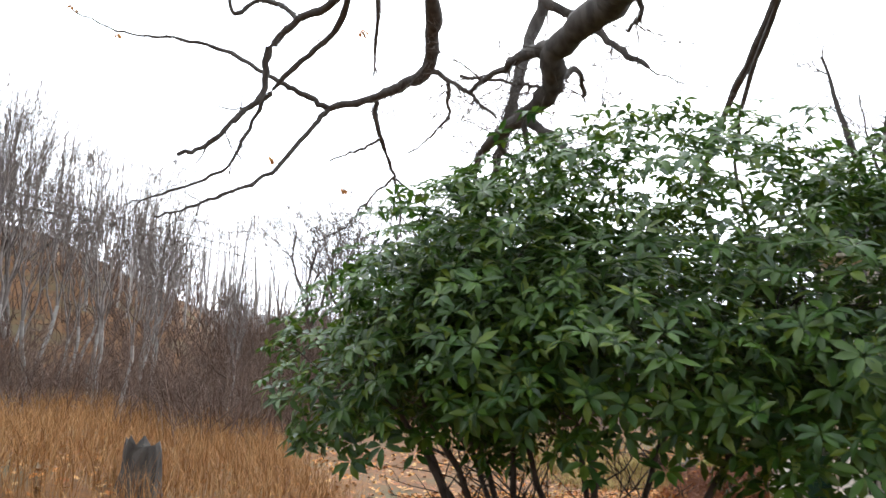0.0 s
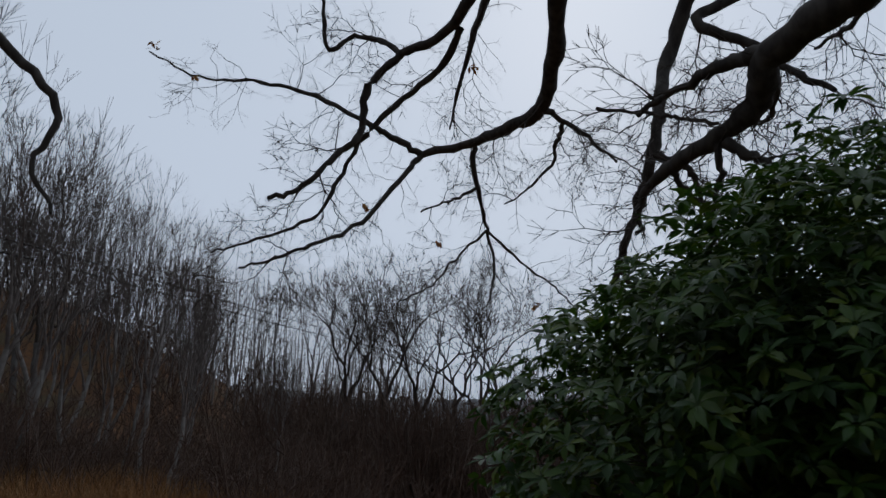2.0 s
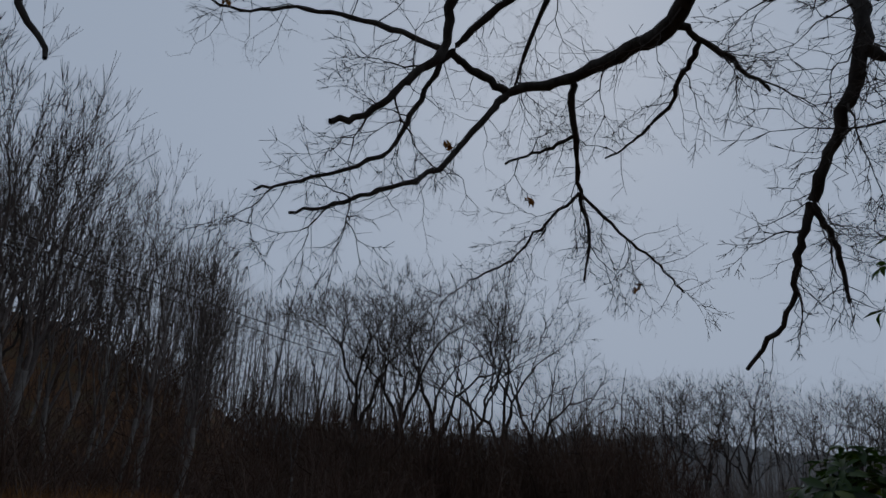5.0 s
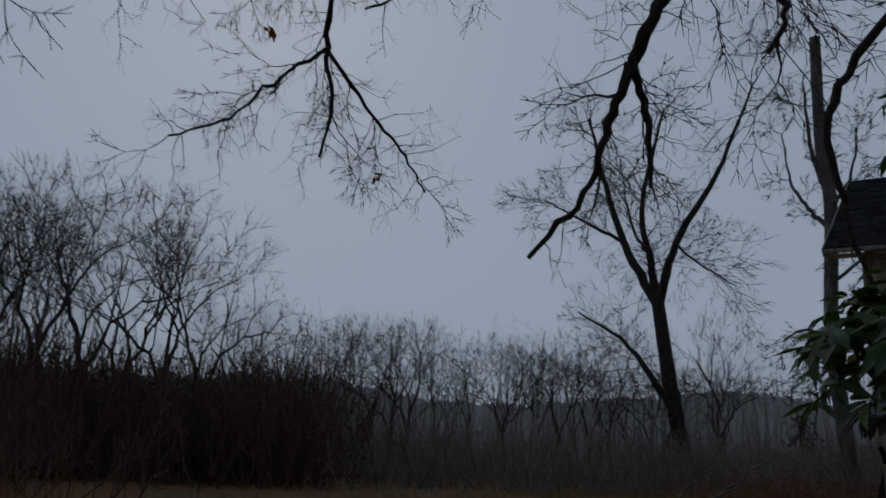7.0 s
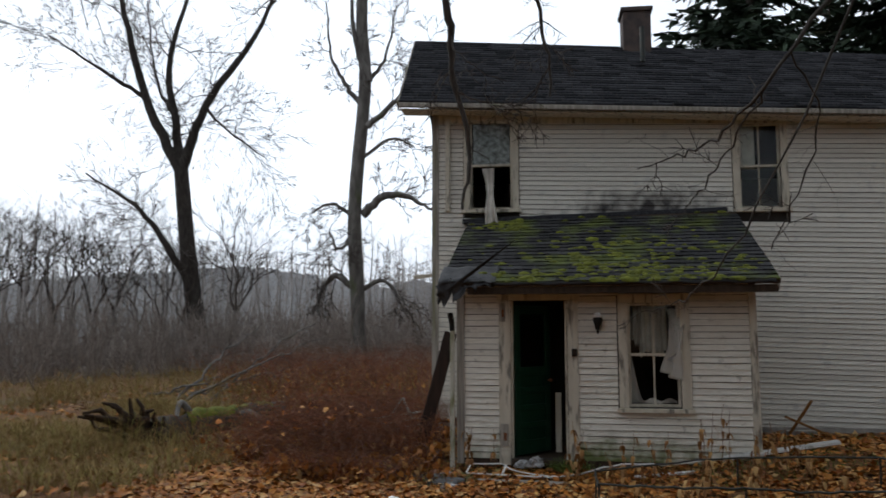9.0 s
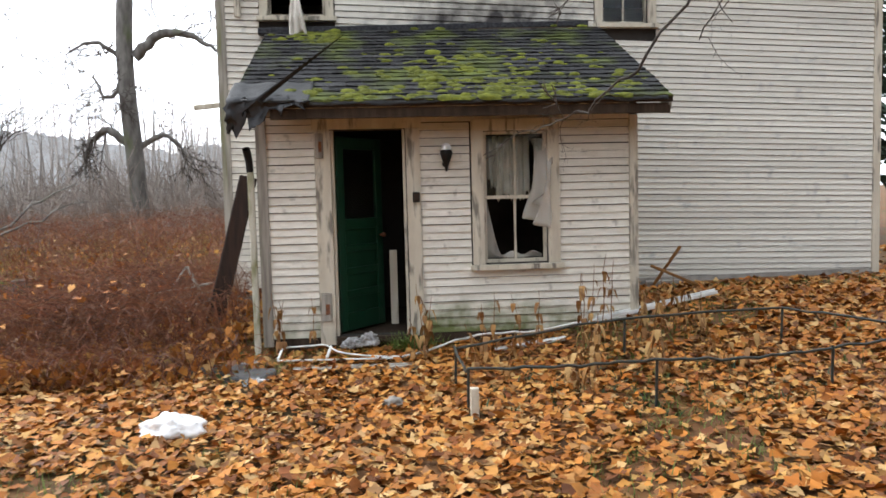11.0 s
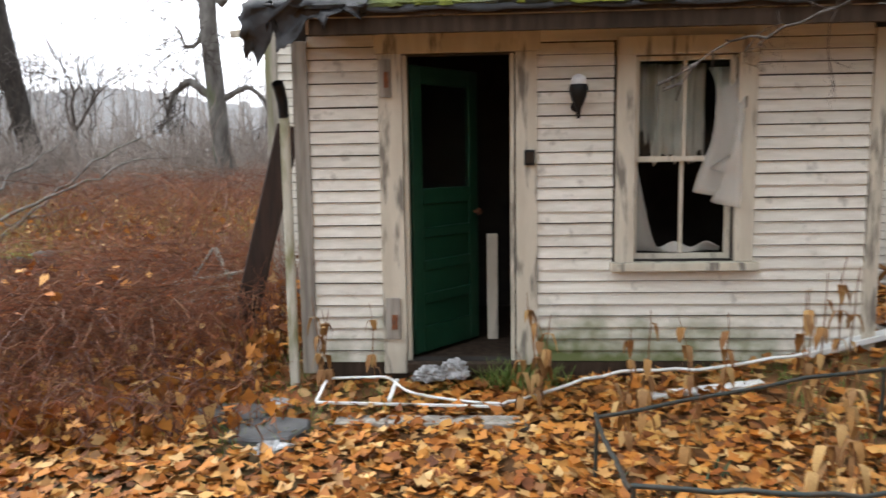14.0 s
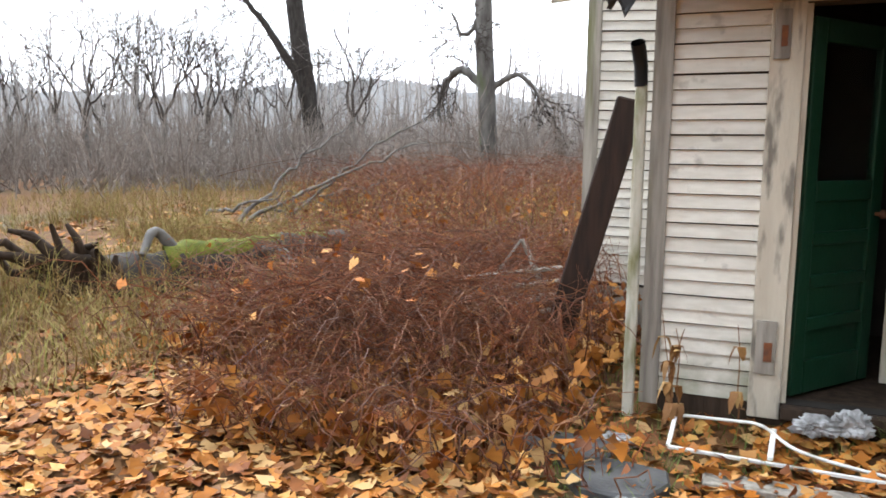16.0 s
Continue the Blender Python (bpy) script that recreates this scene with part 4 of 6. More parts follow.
def undergrowth():
    """Brush that fills the foot of the woods."""
    rng = np.random.default_rng(9)
    pale_v, pale_f, pale_n = [], [], 0
    vs, fs, n = [], [], 0
    for k in range(4):
        t = Tubes()
        for j in range(16):
            x, y = rng.normal(0, 0.9, 2)
            h = rng.uniform(0.45, 1.0)
            p = bend((x, y, -0.03), (x + rng.normal(0, 0.45), y + rng.normal(0, 0.45), h), 4, 0.05, rng)
            t.add(p, np.linspace(0.016, 0.005, 4), 3)
            spray(t, p, 0.008, rng, 8, h * 0.5, 0.6, -0.2, 0, 3, 0.1)
        pl = []
        for i in range(40):
            pl.append((*polar(-3, -1, rng.uniform(168, 218), rng.uniform(20, 38)), rng.uniform(0, 6.28), 1.4, rng.uniform(1.3, 3.2)))
        for i in range(30):
            pl.append((*polar(-3, -1, rng.uniform(163, 214), rng.uniform(38, 76)), rng.uniform(0, 6.28), 2.6, rng.uniform(2.6, 5.0)))
        for i in range(46):
            pl.append((*polar(-6, 0, rng.uniform(149, 174), rng.uniform(33, 48)), rng.uniform(0, 6.28), 1.9, rng.uniform(3.8, 6.0)))
        far_edge = [(*polar(-10, 6, rng.uniform(98, 150), rng.uniform(27, 50)), rng.uniform(0, 6.28), 1.7, rng.uniform(1.6, 3.6)) for i in range(44)]
        v, f = spread_copies(t, far_edge)
        pale_v.append(v)
        pale_f.append(f + pale_n)
        pale_n += len(v)
        v, f = spread_copies(t, pl)
        vs.append(v)
        fs.append(f + n)
        n += len(v)
    tagged(raw("field_edge_brush", np.concatenate(pale_v), np.concatenate(pale_f), TWIG_HAZY, None), "pale grey-brown leafless brush beyond the field, haze in its colour", "brush", kind="stuff")
    ob = raw("undergrowth", np.concatenate(vs), np.concatenate(fs), CANE_BROWN, None, smooth=True)
    tagged(ob, "tangled reddish-brown brush at the wood's edge", "brush", kind="stuff")


CANE_BROWN = palette("brush_stems", [(0.07, 0.045, 0.035), (0.12, 0.075, 0.055), (0.16, 0.11, 0.08), (0.10, 0.055, 0.04), (0.20, 0.15, 0.12)], 0.85)
undergrowth()


def limbed_tree(name, label, seed, trunk_pts, r0, limbs, twig_len, twig_count, bark, twig):
    """A bare tree with its own trunk line and named limbs."""
    rng = np.random.default_rng(seed)
    top = thing(name, label, "tree")
    t = Tubes()
    path = smooth_path(trunk_pts, 6)
    rad = np.linspace(r0, r0 * 0.72, len(path))
    rad[0] *= 1.3
    t.add(path, rad, 12)
    t.make("trunk", bark, top)
    crown = Tubes()
    for pts, a, b in limbs:
        q = smooth_path(pts, 6, 0.03, rng)
        lt = Tubes()
        lt.add(q, np.linspace(a, b, len(q)), 8)
        lt.make("limb", bark, top)
        for _ in range(twig_count):
            k = int(len(q) * rng.uniform(0.12, 0.99))
            v = q[min(k + 1, len(q) - 1)] - q[k - 1]
            v = v / np.linalg.norm(v) * 0.7 + rng.normal(0, 0.6, 3)
            grow(crown, q[k], v / np.linalg.norm(v), twig_len * rng.uniform(0.5, 1.0), b * 0.6, 4, rng, 0.6, 0.0, 0.1, 0.012)
    crown.make("crown", twig, top)
    return top


g1 = float(ground_z(-31.6, 41.5))
limbed_tree("field_tree", "tall dark bare tree forking into three leaders above the field", 3,
            [(-31.5, 41.8, g1 - 0.3), (-31.8, 41.4, 2.5), (-32.2, 41.0, 6.0), (-32.5, 40.4, 10.8)], 0.55,
            [([(-32.5, 40.4, 10.6), (-34.4, 39.6, 14.8), (-35.5, 39.0, 19.5), (-36.2, 38.5, 23.5)], 0.34, 0.08),
             ([(-32.5, 40.4, 10.7), (-33.0, 40.4, 13.8), (-33.2, 40.0, 17.2), (-31.8, 40.5, 23.5)], 0.32, 0.08),
             ([(-32.45, 40.4, 10.7), (-31.0, 40.2, 14.3), (-28.2, 40.2, 18.2), (-25.6, 40.0, 23.0)], 0.32, 0.07),
             ([(-31.95, 41.2, 4.0), (-33.6, 40.6, 6.8), (-34.9, 40.0, 8.6), (-38.0, 39.6, 10.6)], 0.26, 0.05),
             ([(-34.4, 39.6, 14.8), (-37.0, 39.0, 16.5), (-40.0, 38.5, 18.5)], 0.14, 0.04),
             ([(-31.0, 40.2, 14.3), (-29.8, 40.0, 13.0), (-27.0, 39.5, 11.0)], 0.10, 0.03),
             ([(-32.9, 40.4, 13.6), (-34.0, 40.0, 16.0), (-34.6, 39.6, 20.5)], 0.12, 0.04)],
            1.5, 16, BARK_DARK, TWIG)
g2 = float(ground_z(-19.4, 32.7))
limbed_tree("gaunt_tree", "grey half-dead tree with drooping broken limbs behind the house", 5,
            [(-19.4, 32.8, g2 - 0.3), (-19.5, 32.5, 3.0), (-19.6, 32.3, 6.9), (-19.15, 32.1, 12.1), (-19.3, 32.0, 15.0), (-19.1, 31.8, 20.0)], 0.33,
            [([(-19.3, 32.4, 6.5), (-18.3, 32.3, 7.3), (-17.2, 32.3, 7.2), (-16.2, 32.2, 6.6)], 0.22, 0.05),
             ([(-18.95, 31.9, 10.2), (-17.7, 31.9, 11.3), (-16.2, 31.8, 13.2)], 0.15, 0.05),
             ([(-19.5, 32.5, 3.3), (-20.4, 32.4, 3.9), (-21.0, 32.3, 3.4), (-21.2, 32.2, 2.4)], 0.17, 0.06),
             ([(-19.3, 32.5, 3.3), (-18.3, 32.4, 3.7), (-17.4, 32.4, 2.7)], 0.12, 0.04),
             ([(-18.9, 31.9, 12.2), (-19.6, 31.8, 14.5), (-19.7, 31.7, 18.0)], 0.16, 0.04),
             ([(-19.4, 32.3, 6.2), (-20.2, 32.2, 5.0), (-20.7, 32.2, 5.8)], 0.10, 0.04),
             ([(-19.2, 32.1, 12.2), (-18.3, 32.0, 13.1), (-17.7, 31.9, 15.4)], 0.11, 0.03),
             ([(-19.3, 32.1, 11.2), (-20.0, 32.0, 12.2), (-20.7, 32.0, 13.6), (-20.9, 32.0, 16.0)], 0.12, 0.03),
             ([(-19.6, 32.3, 6.4), (-20.6, 32.2, 7.0), (-21.6, 32.2, 6.6)], 0.10, 0.03),
             ([(-19.2, 32.2, 9.0), (-17.9, 32.0, 9.7), (-17.0, 32.0, 9.3)], 0.09, 0.03)],
            0.7, 8, BARK_GREY, TWIG)

# ---- the old tree whose limbs hang over the walk ----
TRUNK = (-2.6, 9.2)
old_tree = thing("old_tree", "large dark bare tree whose crooked limbs hang over the yard", "tree")
t = Tubes()
t.add(smooth_path([(TRUNK[0], TRUNK[1], float(ground_z(*TRUNK)) - 0.3), (-2.6, 9.15, 2.5), (-2.7, 9.0, 6.5), (-2.6, 9.1, 9.5), (-2.2, 9.6, 14.0)], 6), np.linspace(0.55, 0.2, 25), 14)
t.make("trunk", BARK_DARK, old_tree)
old_twigs, limb_rng, twig_rng = Tubes(), np.random.default_rng(71), np.random.default_rng(17)


def limb(pts, a, b, n, length):
    """One crooked limb through its turning points, with its knots and twigs."""
    q = smooth_path(pts, 6, 0.018, limb_rng)
    lt = Tubes()
    lt.add(q, np.linspace(a, b, len(q)) * (1 + 0.09 * limb_rng.normal(0, 1, len(q))), 9)
    lt.make("limb", BARK_DARK, old_tree)
    spray(old_twigs, q, min(0.010, b * 0.8), twig_rng, int(1.5 * n), length, 0.72, 0.25, 2, 3, 0.55 if a > 0.2 else 0.15)
    # crooked side shoots that fork into hanging sprays
    for _ in range(max(2, n // 3)):
        k = int(len(q) * twig_rng.uniform(0.5 if a > 0.1 else 0.15, 0.98))
        v = q[min(k + 1, len(q) - 1)] - q[k - 1]
        v = v / np.linalg.norm(v) * 0.5 + twig_rng.normal(0, 0.55, 3) + np.array((0, 0, -0.1))
        grow(old_twigs, q[k], v / np.linalg.norm(v), length * 0.5, min(0.02, b * 0.8), 4 if b > 0.008 else 2, twig_rng, 0.65, -0.04, 0.1, 0.005)


limb(((-2.7, 9.0, 7.5), (-3.4, 7.2, 7.9), (-4.6, 5.4, 7.3), (-5.61, 4.87, 6.81), (-6.24, 4.95, 6.74), (-7.19, 4.73, 6.53), (-7.63, 4.9, 6.22), (-8.14, 4.74, 5.97), (-8.95, 4.61, 5.83), (-9.44, 4.55, 5.61), (-9.75, 4.65, 5.2)), 0.31, 0.03, 16, 0.9)
limb(((-7.19, 4.7, 6.55), (-7.6, 4.6, 6.64), (-8.09, 4.51, 6.68), (-9.06, 4.27, 6.58)), 0.12, 0.035, 10, 0.8)
limb(((-2.7, 8.9, 9.5), (-7.0, 8.0, 11.6), (-10.8, 6.9, 10.6), (-11.6, 6.5, 9.2), (-11.2, 6.0, 8.0), (-10.93, 5.68, 6.95), (-11.3, 5.6, 6.1), (-11.75, 5.5, 5.3)), 0.17, 0.065, 14, 1.2)
limb(((-11.75, 5.5, 5.3), (-12.0, 5.5, 4.7), (-12.4, 5.6, 4.1), (-13.0, 5.45, 3.45)), 0.06, 0.025, 8, 0.7)
limb(((-11.75, 5.5, 5.3), (-11.8, 5.85, 4.8), (-11.9, 6.1, 4.2)), 0.055, 0.02, 8, 0.7)
limb(((-2.7, 9.0, 9.0), (-7.0, 6.2, 11.4), (-10.4, 4.2, 10.0), (-12.2, 4.6, 9.1), (-13.3, 4.81, 8.62), (-14.2, 4.45, 8.5), (-15.23, 4.08, 8.53), (-15.72, 3.17, 8.32)), 0.21, 0.085, 6, 1.3)
limb(((-15.72, 3.17, 8.32), (-15.7, 2.5, 8.6), (-15.6, 1.9, 8.8), (-16.7, 0.78, 9.75), (-17.3, -0.4, 10.1), (-18.4, -1.6, 10.5), (-17.4, -2.6, 10.4)), 0.075, 0.018, 14, 1.2)
limb(((-15.72, 3.17, 8.32), (-15.7, 2.8, 7.8), (-15.6, 2.0, 6.65), (-15.2, 1.09, 6.0), (-15.1, 0.33, 5.6), (-14.9, -0.3, 5.3)), 0.07, 0.02, 12, 1.0)
limb(((-8.5, 5.6, 11.0), (-11.2, 3.6, 10.4), (-12.9, 2.76, 9.57), (-13.6, 2.16, 9.35), (-14.1, 1.67, 8.85), (-14.35, 1.6, 8.0), (-14.35, 1.1, 7.35), (-14.45, 0.56, 6.75), (-14.38, 0.05, 6.5)), 0.11, 0.045, 12, 1.0)
limb(((-12.75, 3.0, 9.6), (-13.4, 2.9, 9.2), (-14.1, 2.2, 8.55), (-14.5, 1.68, 7.9), (-14.8, 1.35, 7.2), (-14.95, 0.92, 6.4), (-14.9, -0.2, 5.8), (-14.75, -0.8, 5.5)), 0.075, 0.018, 12, 1.0)
limb(((-13.55, 2.16, 9.37), (-14.2, 1.8, 9.9), (-14.6, 1.4, 10.1), (-14.55, 0.88, 9.75), (-14.4, 0.7, 10.8)), 0.06, 0.04, 8, 0.9)
limb(((-13.3, 4.81, 8.62), (-13.3, 5.5, 8.35), (-13.1, 6.3, 7.7)), 0.07, 0.025, 10, 1.0)
limb(((-13.35, 5.3, 8.4), (-14.2, 5.6, 8.35), (-15.1, 5.83, 8.2), (-15.4, 5.5, 7.8), (-15.9, 5.2, 7.5)), 0.05, 0.018, 10, 1.1)
limb(((-15.27, 4.12, 8.55), (-15.6, 4.4, 7.8), (-16.6, 5.0, 7.15), (-16.7, 5.25, 6.3), (-16.8, 5.2, 5.5)), 0.065, 0.02, 14, 0.9)
limb(((-15.7, 4.45, 7.75), (-15.9, 4.0, 7.5), (-16.1, 3.3, 7.2)), 0.04, 0.018, 5, 0.6)
limb(((-16.6, 5.0, 7.1), (-17.0, 4.4, 6.45), (-17.4, 4.0, 5.9), (-17.9, 3.4, 5.55)), 0.035, 0.014, 12, 0.9)
limb(((-16.6, 5.0, 7.1), (-16.7, 6.0, 6.4), (-16.8, 6.8, 6.0), (-17.0, 7.4, 5.6)), 0.035, 0.014, 12, 0.9)
limb(((-13.0, 3.6, 10.6), (-17.0, 4.5, 11.4), (-20.5, 5.2, 11.2)), 0.09, 0.03, 16, 1.5)
limb(((-4.5, 7.6, 9.4), (-8.2, 9.2, 8.6), (-10.6, 10.0, 7.4), (-11.5, 10.1, 6.3), (-11.52, 10.35, 5.3), (-11.5, 10.55, 4.6), (-11.35, 10.8, 3.7), (-11.4, 10.7, 3.0)), 0.09, 0.016, 6, 0.7)
limb(((-8.2, 9.2, 8.6), (-10.0, 9.9, 7.4), (-10.5, 10.2, 6.1), (-10.42, 10.5, 5.2), (-10.35, 10.75, 4.4)), 0.05, 0.013, 6, 0.6)
limb(((-3.2, 9.3, 7.0), (-5.8, 8.7, 5.6), (-7.6, 8.1, 4.6), (-8.5, 8.3, 3.55), (-8.8, 9.1, 3.32), (-9.1, 9.6, 3.28), (-9.4, 10.1, 3.3)), 0.026, 0.005, 6, 0.4)
limb(((-8.52, 8.3, 3.5), (-8.67, 8.9, 3.2), (-8.8, 9.4, 3.0), (-8.95, 9.9, 2.8)), 0.010, 0.005, 5, 0.4)
limb(((-8.3, 8.2, 3.8), (-8.0, 8.6, 3.3), (-8.1, 9.2, 2.7), (-8.2, 9.6, 2.3)), 0.009, 0.004, 4, 0.4)
limb(((-7.6, 8.1, 4.6), (-8.6, 8.9, 2.4), (-8.95, 9.3, 1.95), (-9.2, 9.95, 1.78), (-9.4, 10.25, 1.78)), 0.012, 0.004, 6, 0.3)
limb(((-8.13, 4.72, 5.9), (-8.25, 4.83, 5.5), (-8.4, 4.8, 5.1), (-8.52, 4.87, 4.79)), 0.05, 0.018, 9, 0.7)
limb(((-8.01, 4.75, 5.85), (-7.75, 4.92, 5.6), (-7.45, 4.97, 5.35), (-7.12, 5.1, 5.15)), 0.07, 0.03, 10, 0.8)
limb(((-8.95, 4.61, 5.83), (-9.0, 4.9, 5.6), (-8.9, 5.2, 5.2), (-8.95, 5.3, 4.7)), 0.045, 0.015, 8, 0.7)
limb(((-10.85, 5.66, 6.92), (-10.71, 6.18, 6.68), (-10.75, 6.38, 6.27), (-10.6, 6.5, 5.9), (-10.83, 6.63, 5.54)), 0.065, 0.022, 14, 0.9)
limb(((-10.14, 6.32, 7.25), (-10.5, 5.9, 7.4), (-10.57, 5.64, 7.45), (-11.15, 4.81, 7.64)), 0.035, 0.03, 6, 0.7)
limb(((-9.6, 7.2, 9.6), (-9.99, 5.89, 8.84), (-9.51, 6.42, 8.26), (-9.03, 6.75, 7.63), (-8.6, 7.0, 7.2)), 0.10, 0.04, 14, 1.0)
limb(((-7.63, 4.9, 6.3), (-7.9, 5.4, 6.6), (-8.6, 5.9, 6.6), (-9.4, 6.3, 6.9)), 0.05, 0.018, 14, 0.9)
limb(((-6.3, 4.95, 6.8), (-6.6, 5.5, 7.2), (-7.4, 6.1, 7.3), (-8.4, 6.5, 7.6)), 0.06, 0.02, 14, 1.0)
tagged(old_twigs.make("twig_mass", TWIG, old_tree, "fine dark bare twigs"), kind="stuff")

# a dark trunk-side limb at the walk's outset, from a tree behind
side = thing("near_tree", "dark bare tree at the edge of the path", "tree")
gz = float(ground_z(-11.5, -6.8))
t = Tubes()
t.add(smooth_path([(-11.5, -6.8, gz - 0.3), (-11.4, -6.6, 4.0), (-11.3, -6.4, 9.0)], 5), np.linspace(0.3, 0.15, 11), 10)
t.make("trunk", BARK_DARK, side)
t = Tubes()
t.add(smooth_path([(-11.35, -6.5, 7.4), (-11.2, -4.6, 7.8), (-11.2, -3.3, 6.9), (-11.15, -2.75, 6.2), (-11.1, -2.95, 5.5), (-11.0, -2.6, 4.9)], 5, 0.02, np.random.default_rng(4)), np.linspace(0.10, 0.02, 26), 7)
t.make("limb", BARK_DARK, side)


def dead_leaf_clumps():
    """Withered leaves still hanging on the high twigs."""
    rng = np.random.default_rng(31)
    for x, y, z in ((-17.0, 6.4, 5.55), (-17.4, -1.6, 10.0), (-16.1, -2.4, 9.9), (-15.7, 3.6, 6.4), (-14.9, 1.9, 6.7), (-13.2, 3.4, 9.1)):
        vs, fs = [], []
        for i in range(7):
            c = np.array((x, y, z)) + rng.normal(0, 0.045, 3)
            a, b = rng.normal(0, 1, 3), rng.normal(0, 1, 3)
            a /= np.linalg.norm(a)
            b -= a * (a @ b)
            b /= np.linalg.norm(b)
            k = len(vs)
            n = np.cross(a, b)
            vs += [c - a * 0.08, c + b * 0.035 + n * 0.015, c + a * 0.08 + n * 0.03, c - b * 0.035 + n * 0.015]
            fs.append((k, k + 1, k + 2, k + 3))
        ob = raw("withered_leaves", vs, fs, LEAF_LITTER, None)
        tagged(ob, "small clump of withered brown leaves on a high twig", "leaves", "withered leaf clumps")


dead_leaf_clumps()

# ---- conifers behind the house ----
def conifer(seed, x, y, height):
    rng = np.random.default_rng(seed)
    top = thing("conifer", "dark green conifer towering behind the house roof", "tree", "conifers behind the house")
    t = Tubes()
    gz = float(ground_z(x, y))
    t.add([(x, y, gz - 0.3), (x, y, gz + height)], [0.35, 0.05], 8)
    t.make("trunk", BARK_DARK, top)
    vs, fs = [], []
    for i in range(320):
        k = rng.random() ** 0.8
        z = gz + height * (0.15 + 0.85 * k)
        L = (1 - k) * height * 0.34 + 0.7
        az = rng.uniform(0, 6.283)
        d = np.array((math.cos(az), math.sin(az), -0.25 + 0.3 * k))
        side_v = np.array((-math.sin(az), math.cos(az), 0))
        for j in range(16):
            s = (j + rng.random()) / 16
            c = np.array((x, y, z)) + d * L * s + np.array((0, 0, 0.12 * L * s * s))
            for q in range(3):
                w = side_v * rng.uniform(-1, 1) + d * rng.uniform(0.1, 0.9) + np.array((0, 0, rng.uniform(-0.5, 0.15)))
                w /= np.linalg.norm(w)
                ln = rng.uniform(0.28, 0.6)
                u = np.cross(w, rng.normal(0, 1, 3))
                u = u / (np.linalg.norm(u) + 1e-9) * 0.085
                n = len(vs)
                vs += [c - u, c + u, c + w * ln + u * 0.3, c + w * ln - u * 0.3]
                fs.append((n, n + 1, n + 2, n + 3))
    raw("crown", vs, fs, LEAF_PINE, top)


conifer(1, -4.5, 27.0, 17.0)
conifer(2, 2.5, 29.0, 18.0)
conifer(3, -0.2, 25.5, 15.5)

# ---- the rhododendron ----
LOBES = [((-5.4, 5.0, 3.0), (2.5, 2.5, 1.95)), ((-6.3, 2.75, 2.45), (1.6, 1.35, 1.15)), ((-7.5, 3.9, 2.85), (1.45, 1.5, 1.45)),
         ((-5.2, 3.0, 2.9), (1.3, 1.2, 1.3)), ((-8.75, 2.85, 1.85), (0.42, 0.5, 0.35)), ((-3.4, 6.2, 2.6), (2.1, 2.1, 1.7)), ((-5.0, 4.2, 2.6), (1.9, 1.8, 0.9)), ((-6.2, 4.2, 3.5), (1.3, 1.2, 1.1))]


